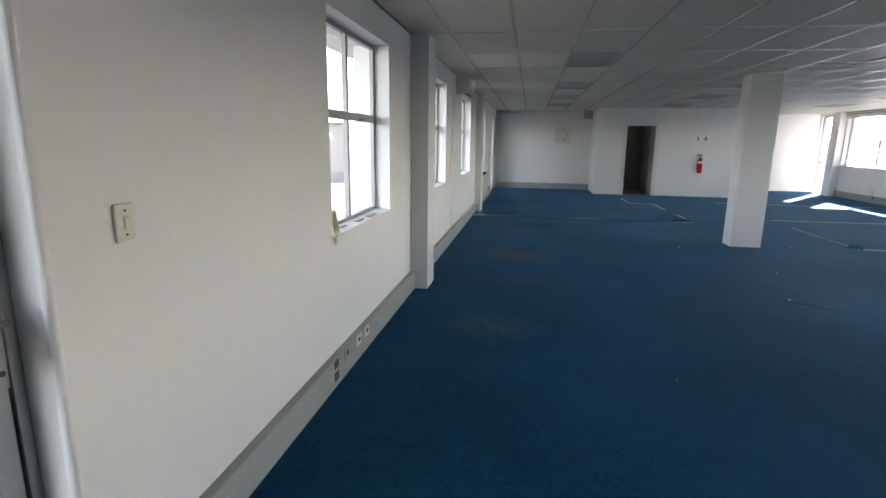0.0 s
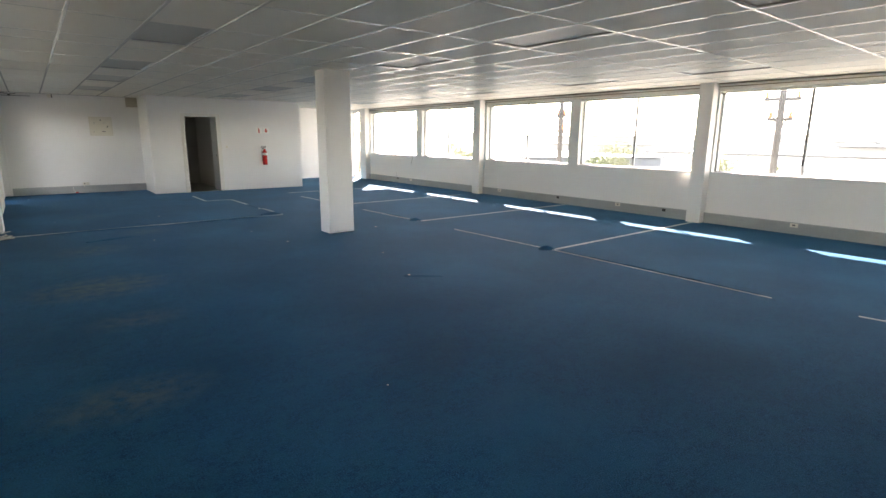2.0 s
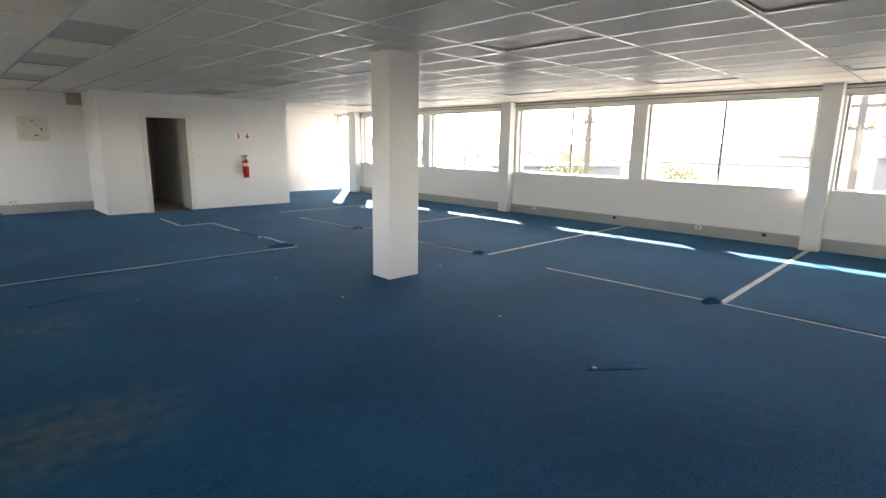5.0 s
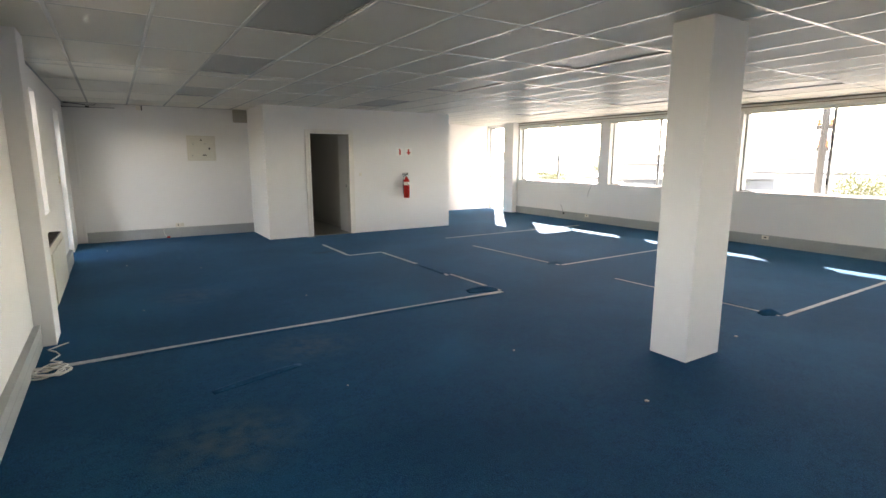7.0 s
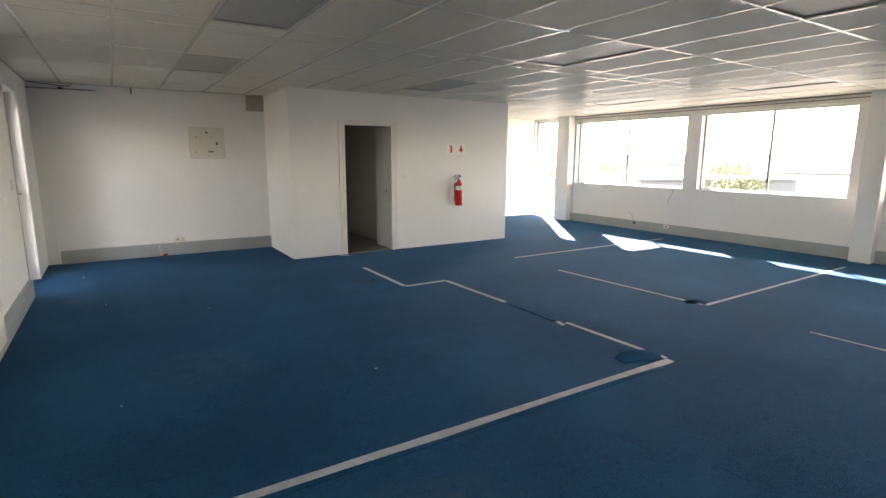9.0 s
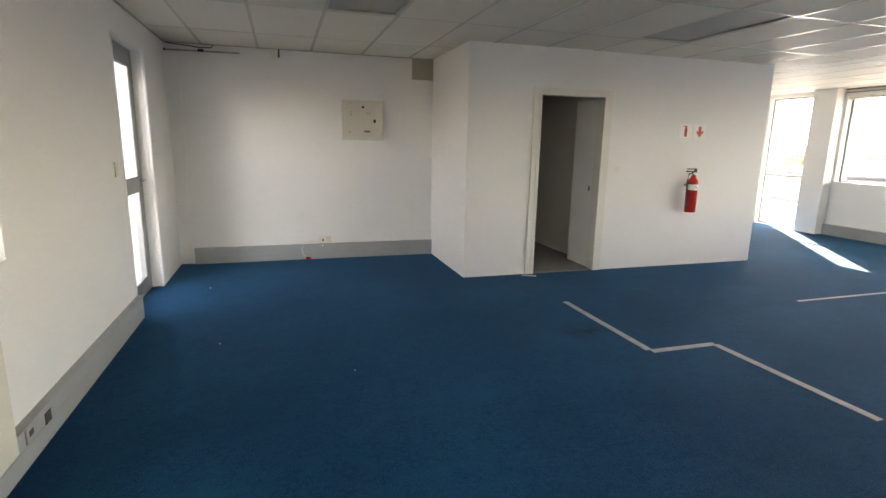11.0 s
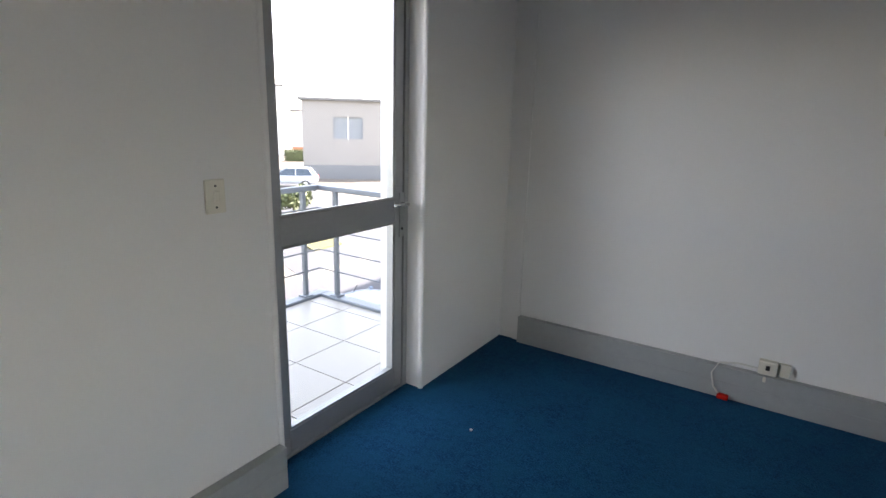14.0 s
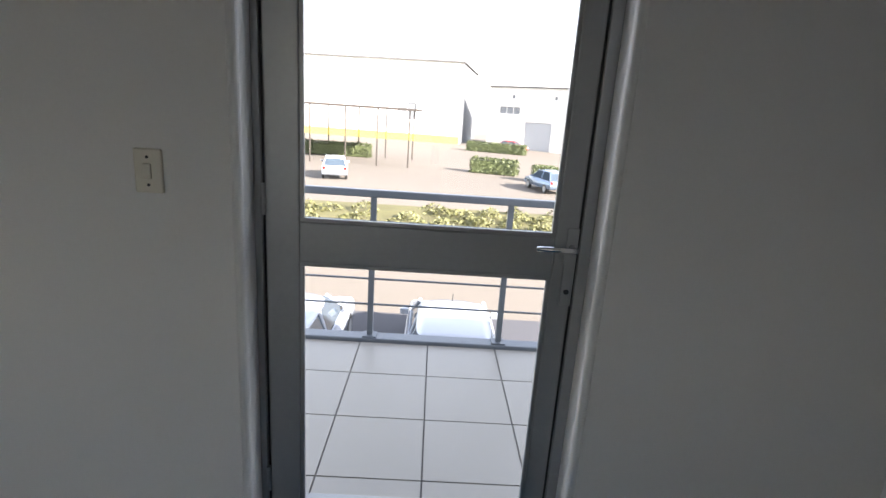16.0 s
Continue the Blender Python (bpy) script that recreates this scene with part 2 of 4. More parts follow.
def wire(points, r, seg=6):
    """A round cable swept along points."""
    bm = bmesh.new()
    pts = [Vector(p) for p in points]
    rings = []
    for i, p in enumerate(pts):
        d = (pts[min(i + 1, len(pts) - 1)] - pts[max(i - 1, 0)]).normalized()
        s = d.cross(Vector((0, 0, 1)) if abs(d.z) < 0.9 else Vector((1, 0, 0))).normalized()
        u = s.cross(d)
        rings.append([bm.verts.new(p + (s * math.cos(2 * math.pi * k / seg) + u * math.sin(2 * math.pi * k / seg)) * r) for k in range(seg)])
    for a, b in zip(rings, rings[1:]):
        for k in range(seg):
            bm.faces.new((a[k], a[(k + 1) % seg], b[(k + 1) % seg], b[k]))
    return bm


def wall_mesh(axis, t0, t1, u0, u1, z0, z1, holes=()):
    """A wall with openings that go through it. axis 'y': it runs along y, its thickness lies from x=t0 to t1."""
    us = sorted({u0, u1, *[h[0] for h in holes], *[h[1] for h in holes]})
    zs = sorted({z0, z1, *[h[2] for h in holes], *[h[3] for h in holes]})

    def solid(i, j):
        if not (0 <= i < len(us) - 1 and 0 <= j < len(zs) - 1):
            return False
        u, z = (us[i] + us[i + 1]) / 2, (zs[j] + zs[j + 1]) / 2
        return not any(h[0] < u < h[1] and h[2] < z < h[3] for h in holes)

    bm = bmesh.new()
    cache = {}

    def V(t, u, z):
        key = (t, u, z)
        if key not in cache:
            cache[key] = bm.verts.new((t, u, z) if axis == "y" else (u, t, z))
        return cache[key]

    for i in range(len(us) - 1):
        for j in range(len(zs) - 1):
            if not solid(i, j):
                continue
            a, b, c, d = us[i], us[i + 1], zs[j], zs[j + 1]
            for t in (t0, t1):
                bm.faces.new((V(t, a, c), V(t, b, c), V(t, b, d), V(t, a, d)))
            for di, dj, q in ((-1, 0, ((a, c), (a, d))), (1, 0, ((b, c), (b, d))), (0, -1, ((a, c), (b, c))), (0, 1, ((a, d), (b, d)))):
                if not solid(i + di, j + dj):
                    (ua, za), (ub, zb) = q
                    bm.faces.new((V(t0, ua, za), V(t0, ub, zb), V(t1, ub, zb), V(t1, ua, za)))
    return bm


def structure(name, bm, mat, label="", category="", parent=None):
    ob = finish(name, bm, mat, parent, label)
    return tagged(ob, label, category, kind="structure")


# ---- plan ----
WX = -1.01            # inner face of the west wall
WO = -1.31            # its outer face
EX = 9.52             # inner face of the east parapet
EO = 9.80             # its outer face
NY = 17.39            # north wall of the west bay
NE_Y = 18.98          # north wall of the east bay
SY = -3.2
CZ = 2.53             # ceiling
TOP = 2.80            # underside of the roof
WEST_WINDOWS = ((2.71, 4.06), (5.75, 7.07), (8.72, 10.06), (12.05, 13.43))
EAST_WINDOWS = ((14.55, 17.45), (11.76, 14.25), (8.40, 11.22), (5.42, 8.12), (2.24, 5.07), (-0.72, 2.02), (-3.0, -1.02))
DOOR_N, DOOR_S = (15.415, 16.40), (-0.20, 0.785)

# ---- structure ----
tagged(finish("floor", box((WX, SY, -0.22), (EX, NE_Y, 0.0)), CARPET), "worn dark blue carpet on the office floor", "floor", kind="structure")
for nm, (a, b) in (("floor_threshold_1", DOOR_N), ("floor_threshold_2", DOOR_S)):
    tagged(finish(nm, box((-1.118, a, -0.2), (WX, b, 0.0)), CARPET), "blue carpet strip under the door", "floor", kind="structure")
west = structure("wall_west", wall_mesh("y", WO, WX, SY - 0.25, NE_Y + 0.25, -0.22, TOP,
                 [(a, b, 0.93, 2.29) for a, b in WEST_WINDOWS] + [(*DOOR_N, -0.21, 2.28), (*DOOR_S, -0.21, 2.28)]), PAINT, "white painted plaster wall with tall windows", "wall")
east = structure("wall_east", wall_mesh("y", EX, EO, SY - 0.25, NE_Y + 0.25, -0.22, TOP,
                 [(a, b, 0.93, 2.40) for a, b in EAST_WINDOWS] + [(17.96, 18.94, 0.0, 2.46)]), PAINT, "white painted parapet wall with wide windows", "wall")
structure("wall_north", box((WX, NY, -0.22), (2.10, NY + 0.2, TOP)), PAINT, "white painted plaster end wall", "wall")
structure("wall_north_east", box((6.20, NE_Y, -0.22), (EX, NE_Y + 0.25, TOP)), PAINT, "white painted plaster end wall in sunlight", "wall")
structure("wall_south", box((WX, SY - 0.25, -0.22), (EX, SY, TOP)), PAINT, "plain white painted wall", "wall")
core = structure("wall_core_front", wall_mesh("x", 16.03, 16.15, 2.10, 6.20, -0.001, TOP, [(2.92, 3.80, -0.001, 2.07)]), PAINT, "white painted partition wall with a doorway", "wall")
structure("wall_core_west", box((2.10, 16.15, 0.0), (2.22, NE_Y + 0.2, TOP)), PAINT, "white painted side of the service core", "wall")
structure("wall_core_east", box((6.08, 16.15, 0.0), (6.20, NE_Y + 0.2, TOP)), PAINT, "white painted side of the service core", "wall")
# walls behind the doorway: their shade is painted in
structure("wall_core_back", box((2.22, NE_Y, 0.0), (6.08, NE_Y + 0.2, TOP)), PAINT_SHADED, "back wall of the service core in paint darkened for dimness", "wall")
structure("wall_corridor", box((3.93, 16.15, 0.004), (4.03, NE_Y, TOP)), PAINT_SHADED, "corridor wall in paint darkened for dimness", "wall")
structure("floor_corridor", box((2.22, 16.031, -0.02), (3.93, NE_Y, 0.005)), VINYL, "grey brown vinyl corridor floor", "floor")
structure("wall_block", box((4.16, SY, -0.001), (6.45, 0.42, TOP)), PAINT, "white painted service block wall", "wall")

# piers
for nm, a, b in (("pier_1", (WX, 4.86, 0), (-0.83, 5.22, CZ + 0.1)), ("pier_2", (WX, 11.16, 0), (-0.87, 11.52, CZ + 0.1)),
                 ("pier_3", (9.32, 5.10, 0), (EX, 5.36, CZ + 0.1)), ("pier_4", (9.32, 11.28, 0), (EX, 11.56, CZ + 0.1)),
                 ("pier_5", (9.32, 17.50, 0), (EX, 17.92, CZ + 0.1)), ("pier_6", (9.32, -1.0, 0), (EX, -0.74, CZ + 0.1))):
    structure(nm, box(a, b, 0.006), PAINT, "white painted plaster pier on the wall", "pier")
structure("column", box((3.25, 8.10, -0.001), (3.69, 8.42, CZ + 0.1), 0.008), PAINT, "free-standing white painted rectangular column", "column")

# roof with the eaves over the east windows
structure("roof", box((WO - 0.1, SY - 0.4, TOP), (EO + 0.02, NE_Y + 0.4, TOP + 0.25)), CONCRETE, "flat concrete roof slab", "roof")
structure("eaves", box((EO + 0.02, SY - 1.5, 2.62), (11.45, 18.35, 2.74)), CONCRETE, "concrete sun shade over the windows", "eaves")
structure("eaves_end", box((EO + 0.02, 18.354, 2.62), (10.62, 22.5, 2.74)), CONCRETE, "narrow concrete sun shade over the end door", "eaves")
structure("eaves_west", box((-2.33, SY - 1.0, 2.62), (WO - 0.12, 12.38, 2.76)), CONCRETE, "concrete sun shade over the tall windows", "eaves")
# unseen block, added to keep sun off the balcony and the parking strip
structure("north_shade_block", box((WO, NE_Y + 0.45, -3.4), (6.0, 38.0, 3.05)), CONCRETE, "unseen plastered block added to shade the balcony and yard", "wall")
structure("lower_storey", box((WO, SY - 0.25, -3.4), (EO, NE_Y + 0.25, -0.225)), CONCRETE, "plastered lower storey of the building", "wall")

# ---- ceiling: boards in a tee-bar grid, lamps in some of the fields ----
XL = [WX, -0.62, -0.02] + [0.58 + 0.6 * i for i in range(11)] + [6.88, 7.38, 7.98, 8.58, 9.18, EX]
YL = [SY, -2.35, -1.15, 0.05, 1.25, 2.45, 3.65, 4.86, 6.07, 7.28, 7.86, 9.06, 10.24, 11.43, 12.63, 12.92, 14.08, 15.30, 16.50, NY, NE_Y]
LAMP_X = (0.58, 3.58, 7.38)
LAMP_Y = {0.58: (6.07, 9.06, 11.43, 14.08), 3.58: (1.25, 3.65, 6.07, 9.06, 11.43, 14.08), 7.38: (1.25, 3.65, 6.07, 9.06, 11.43, 14.08)}
boards, bars = bmesh.new(), bmesh.new()
for i in range(len(XL) - 1):
    for j in range(len(YL) - 1):
        x0, x1, y0, y1 = XL[i], XL[i + 1], YL[j], YL[j + 1]
        if any(abs(x0 - k) < 0.01 and any(abs(y0 - q) < 0.01 for q in LAMP_Y[k]) for k in LAMP_X):
            continue
        dz = random.uniform(-0.001, 0.001)
        add_box(boards, (x0 + 0.004, y0 + 0.004, CZ + 0.0005 + dz), (x1 - 0.004, y1 - 0.004, CZ + 0.02 + dz))
for x in XL[1:-1]:
    add_box(bars, (x - 0.014, SY, CZ - 0.004), (x + 0.014, NE_Y, CZ + 0.004))
for y in YL[1:-1]:
    for i in range(len(XL) - 1):
        add_box(bars, (XL[i] + 0.0145, y - 0.013, CZ - 0.003), (XL[i + 1] - 0.0145, y + 0.013, CZ + 0.004))
structure("ceiling", boards, CEIL, "off-white suspended ceiling boards", "ceiling")
structure("ceiling_grid", bars, TBAR, "white metal tee-bar ceiling grid", "ceiling")
for nm, a, b in (("trim_west", (WX, SY, CZ - 0.008), (WX + 0.02, NY, CZ - 0.002)), 
                 ("trim_north", (WX + 0.02, NY - 0.02, CZ - 0.008), (2.10, NY - 0.001, CZ - 0.002))):
    structure(nm, box(a, b), STEEL, "thin ceiling edge trim", "trim")


# head rail over the east windows, bay by bay; brown strips paint its shadow gaps
for k, (a, b) in enumerate(((SY, -1.0), (-0.74, 5.10), (5.36, 11.28), (11.56, 17.50))):
    structure("trim_head_%d" % (k + 1), box((EX - 0.034, a + 0.002, 2.402), (EX - 0.001, b - 0.002, 2.452), 0.005), TBAR, "white painted blind rail over the windows", "trim")
    structure("trim_gap_%d" % (k + 1), box((EX - 0.006, a + 0.002, 2.453), (EX - 0.001, b - 0.002, 2.472)), GAP_SHADE, "brown strip painted as the shadow gap above the blind rail", "trim")
    structure("trim_edge_%d" % (k + 1), box((EX - 0.022, a + 0.002, CZ - 0.022), (EX - 0.001, b - 0.002, CZ - 0.006)), GAP_SHADE, "brown strip painted as the shadow line under the ceiling edge", "trim")


def ceiling_light():
    o = thing("ceiling_light", "unlit recessed ceiling light with a prismatic diffuser", "ceiling light", group="ceiling lights")
    fr = bmesh.new()
    for a, b in (((0.012, 0.012), (0.588, 0.035)), ((0.012, 1.165), (0.588, 1.188)), ((0.012, 0.035), (0.035, 1.165)), ((0.565, 0.035), (0.588, 1.165))):
        add_box(fr, (*a, 0.001), (*b, 0.02))
    part("frame", fr, STEEL, o)
    part("diffuser", box((0.035, 0.035, 0.012), (0.565, 1.165, 0.024)), DIFF, o)
    part("housing", box((0.013, 0.013, 0.025), (0.587, 1.187, 0.09), 0.004), TBAR, o)
    return o


first = None
for k in LAMP_X:
    for y in LAMP_Y[k]:
        m = pose(k, y, CZ)
        if first is None:
            first = ceiling_light()
            first.matrix_basis = m
        else:
            copy_thing(first, m)


# ---- skirting trunking ----
def skirting(name, a, b, axis, side):
    """Two-compartment metal skirting with a groove and a lid lip; a and b are its ends on the wall face."""
    o = thing(name, "grey metal power skirting along the wall", "skirting", kind="structure")
    d, h = 0.045, 0.192
    lo, hi = (min(a[0], b[0]), min(a[1], b[1])), (max(a[0], b[0]), max(a[1], b[1]))

    def bar(z0, z1, dep):
        if axis == "y":
            x = (lo[0], lo[0] + dep) if side > 0 else (lo[0] - dep, lo[0])
            return box((x[0], lo[1], z0), (x[1], hi[1], z1), 0.003)
        y = (lo[1] - dep, lo[1])
        return box((lo[0], y[0], z0), (hi[0], y[1], z1), 0.003)
    part("lower_cover", bar(0.0, 0.098, d), TRUNK, o)
    part("back_plate", bar(0.0985, 0.1005, d - 0.0025), TRUNK, o)
    part("upper_cover", bar(0.101, h - 0.012, d), TRUNK, o)
    part("top_lip", bar(h - 0.0115, h, d + 0.004), TRUNK, o)
    return o


for k, (a, b) in enumerate(((0.83, 4.86), (5.22, 11.16), (11.52, 15.395))):
    skirting("baseboard_%d" % (k + 1), (WX, a), (WX, b), "y", 1)
for k, (a, b) in enumerate(((SY, -1.0), (-0.74, 5.10), (5.36, 11.28), (11.56, 17.50))):
    skirting("baseboard_%d" % (k + 4), (EX, a), (EX, b), "y", -1)
skirting("baseboard_8", (-0.85, NY), (2.10, NY), "x", -1)
structure("trim_corner", box((-0.90, NY - 0.012, 0), (-0.855, NY - 0.001, CZ), 0.004), PAINT, "narrow painted cover strip near the corner", "trim")


# ---- windows ----
def frame_bars(name, x0, x1, ya, yb, za, zb, w, mat, parent):
    bm = bmesh.new()
    add_box(bm, (x0, ya, za), (x1, yb, za + w), 0.003), add_box(bm, (x0, ya, zb - w), (x1, yb, zb), 0.003)
    add_box(bm, (x0 + 0.001, ya, za + w), (x1 - 0.001, ya + w, zb - w), 0.003), add_box(bm, (x0 + 0.001, yb - w, za + w), (x1 - 0.001, yb, zb - w), 0.003)
    return part(name, bm, mat, parent)


def pane(x, ya, yb, za, zb, parent):
    p = part("pane", box((x - 0.002, ya, za), (x + 0.002, yb, zb)), GLASS, parent)
    p.visible_shadow = False
    return p


def west_window(k, ya, yb):
    o = thing("window_%d" % k, "tall steel window with two small top panes", "window", kind="structure")
    za, zb, x0, x1, ym, zt = 0.935, 2.29, -1.17, -1.135, (ya + yb) / 2, 1.70
    frame_bars("window_frame", x0, x1, ya, yb, za, zb, 0.035, STEEL, o)
    part("mullion", box((x0 + 0.002, ym - 0.02, za + 0.035), (x1 + 0.004, ym + 0.02, zb - 0.035), 0.003), STEEL, o)
    for a, b in ((ya + 0.035, ym - 0.02), (ym + 0.02, yb - 0.035)):
        part("transom", box((x0 + 0.003, a, zt - 0.03), (x1 + 0.002, b, zt + 0.03), 0.004), STEEL, o)
        part("latch", box((x1, (a + b) / 2 - 0.05, zt - 0.03), (x1 + 0.03, (a + b) / 2 + 0.03, zt - 0.012), 0.004), STEEL, o)
        pane(-1.152, a, b, za + 0.035, zt - 0.03, o), pane(-1.152, a, b, zt + 0.03, zb - 0.035, o)
    part("window_sill", box((-1.135, ya + 0.002, 0.931), (WX + 0.012, yb - 0.002, 0.945), 0.004), PAINT, o)
    return o


def east_window(k, ya, yb):
    o = thing("window_%d" % k, "wide aluminium sliding window above the parapet", "window", kind="structure")
    za, zb, x0, x1, ym = 0.935, 2.395, 9.63, 9.69, (ya + yb) / 2
    frame_bars("window_frame", x0, x1, ya, yb, za, zb, 0.035, ALU, o)
    part("mullion", box((x0 - 0.004, ym - 0.022, za + 0.035), (x0 + 0.03, ym + 0.022, zb - 0.035), 0.003), ALU, o)
    pane(9.645, ya + 0.035, ym - 0.022, za + 0.035, zb - 0.035, o), pane(9.672, ym + 0.022, yb - 0.035, za + 0.035, zb - 0.035, o)
    part("latch", box((x0 - 0.018, ym - 0.012, 1.12), (x0 - 0.004, ym + 0.012, 1.22), 0.003), BLACK, o)
    part("window_sill", box((EX - 0.015, ya + 0.002, 0.931), (9.63, yb - 0.002, 0.948), 0.004), PAINT, o)
    part("blind_rail", box((EX + 0.005, ya + 0.004, 2.345), (EX + 0.05, yb - 0.004, 2.398), 0.004), TBAR, o, "white blind track at the window head")
    return o


for k, (a, b) in enumerate(WEST_WINDOWS):
    west_window(k + 1, a, b)
for k, (a, b) in enumerate(EAST_WINDOWS):
    east_window(k + 5, a, b)


# ---- glazed aluminium doors to the balcony ----
def glazed_door(name, y0, y1, zt):
    o = thing(name, "closed aluminium door with two glass panels", "door", kind="structure")
    x0, x1 = -1.18, -1.12
    fr = bmesh.new()
    add_box(fr, (x0 - 0.02, y0, -0.02), (x1 + 0.005, y0 + 0.022, zt), 0.003), add_box(fr, (x0 - 0.02, y1 - 0.035, -0.02), (x1 + 0.005, y1, zt), 0.003)
    add_box(fr, (x0 - 0.02, y0 + 0.022, zt - 0.04), (x1 + 0.005, y1 - 0.035, zt), 0.003), add_box(fr, (x0 - 0.02, y0 + 0.022, -0.02), (x1 + 0.005, y1 - 0.035, 0.01), 0.003)
    part("door_frame", fr, ALU, o)
    a, b = y0 + 0.03, y1 - 0.043
    ga, gb = y0 + 0.128, y1 - 0.108
    part("stile", box((x0, a, 0.018), (x1, ga, zt - 0.048), 0.004), ALU, o)
    part("stile", box((x0, gb, 0.018), (x1, b, zt - 0.048), 0.004), ALU, o)
    for za, zb in ((0.018, 0.130), (0.985, 1.108), (zt - 0.15, zt - 0.048)):
        part("rail", box((x0 + 0.001, ga, za), (x1 - 0.001, gb, zb), 0.004), ALU, o)
    for za, zb in ((0.130, 0.985), (1.108, zt - 0.15)):
        pane(-1.15, ga, gb, za, zb, o)
        bead = bmesh.new()
        for p, q in (((ga, za), (gb, za + 0.012)), ((ga, zb - 0.012), (gb, zb)), ((ga, za + 0.012), (ga + 0.012, zb - 0.012)), ((gb - 0.012, za + 0.012), (gb, zb - 0.012))):
            add_box(bead, (-1.138, p[0], p[1]), (-1.124, q[0], q[1]), 0.002)
        part("glazing_bead", bead, ALU, o)
    for ya, yb in ((y0 + 0.0222, a - 0.0002), (b + 0.0002, y1 - 0.0352)):
        part("gasket", box((x0 + 0.005, ya, 0.012), (x1 - 0.006, yb, zt - 0.045)), RUBBER, o)
    yh = (gb + b) / 2 + 0.016
    plate = part("handle_plate", box((x1, yh - 0.018, 0.90), (x1 + 0.008, yh + 0.018, 1.14), 0.003), ALU, o)
    lev = bmesh.new()
    add_tube(lev, (x1 + 0.006, yh, 1.082), (x1 + 0.045, yh, 1.082), 0.009), add_tube(lev, (x1 + 0.045, yh + 0.008, 1.082), (x1 + 0.045, yh - 0.11, 1.082), 0.009)
    part("handle", lev, CHROME, o, "chrome lever handle", True)
    part("keyhole", tube((x1 + 0.007, yh, 0.945), (x1 + 0.011, yh, 0.945), 0.008), BLACK, plate)
    for z in (1.125, 1.12 - 0.93, zt - 0.3):
        part("hinge", tube((x1 + 0.006, y0 + 0.026, z), (x1 + 0.006, y0 + 0.026, z + 0.09), 0.008), ALU, o)
    return o


glazed_door("door_1", *DOOR_N, 2.28)
glazed_door("door_2", *DOOR_S, 2.28)


def bead_trim(name, y, z1):
    bm = tube((WX - 0.008, y, 0.0), (WX - 0.008, y, z1), 0.016, seg=16)
    structure(name, bm, PAINT, "smooth rounded white corner bead of the opening", "trim")


for k, y in enumerate((DOOR_N[0] - 0.008, DOOR_N[1] + 0.008, DOOR_S[0] - 0.008, DOOR_S[1] + 0.008)):
    bead_trim("trim_bead_%d" % (k + 1), y, 2.28)

# east end glass door
o = thing("door_3", "closed glazed aluminium end door in sunlight", "door", kind="structure")
frame_bars("door_frame", 9.60, 9.66, 17.96, 18.94, 0.005, 2.46, 0.035, ALU, o)
part("rail", box((9.605, 17.995, 0.96), (9.655, 18.905, 1.01), 0.004), ALU, o)
pane(9.63, 17.995, 18.905, 0.04, 0.96, o), pane(9.63, 17.995, 18.905, 1.01, 2.425, o)

# service core door: frame and open leaf
o = thing("door_4", "open white flush door in a painted steel frame", "door", kind="structure")
fr = bmesh.new()
add_box(fr, (2.92, 16.005, 0.0), (2.962, 16.155, 2.03), 0.004), add_box(fr, (3.758, 16.005, 0.0), (3.80, 16.155, 2.03), 0.004), add_box(fr, (2.92, 16.005, 2.03), (3.80, 16.155, 2.075), 0.004)
part("door_frame", fr, JAMB, o)
part("architrave", box((2.862, 16.008, 0.0), (2.919, 16.0295, 2.105), 0.004), JAMB, o)
part("architrave", box((3.80, 16.008, 0.0), (3.865, 16.0295, 2.105), 0.004), JAMB, o)
part("architrave", box((2.92, 16.010, 2.0755), (3.80, 16.0295, 2.105), 0.004), JAMB, o)
leaf = part("door_leaf", box((3.762, 16.16, 0.012), (3.80, 16.61, 2.02), 0.003), PAINT, o)
part("lock", box((3.7585, 16.20, 0.95), (3.7618, 16.225, 1.01), 0.001), BLACK, leaf, "small dark lock plate")

# ---- cut carpet seams that bare the screed ----
SEAMS = [((5.22, 2.37), (5.22, 5.13), 0.03), ((5.22, 5.13), (5.15, 7.25), 0.03), ((5.24, 5.16), (9.30, 5.23), 0.065), ((5.17, 8.32), (5.10, 10.30), 0.025), ((5.20, 8.30), (9.45, 8.34), 0.05),
         ((5.13, 11.30), (8.75, 11.38), 0.045), ((5.11, 11.32), (5.02, 13.38), 0.035), ((5.07, 14.39), (8.80, 14.41), 0.04), ((-0.95, 10.58), (3.42, 10.56), 0.075), ((3.43, 10.60), (3.41, 11.65), 0.05),
         ((2.765, 14.93), (2.76, 13.70), 0.062), ((2.76, 13.68), (3.34, 13.68), 0.062), ((3.34, 13.66), (3.36, 12.50), 0.062), ((3.36, 11.72), (3.33, 11.60), 0.05), ((5.27, 1.46), (7.33, 1.46), 0.09), ((7.36, 1.44), (7.48, 0.34), 0.03), ((2.80, 15.98), (2.95, 15.90), 0.06), ((5.28, 1.50), (5.25, 1.68), 0.035)]


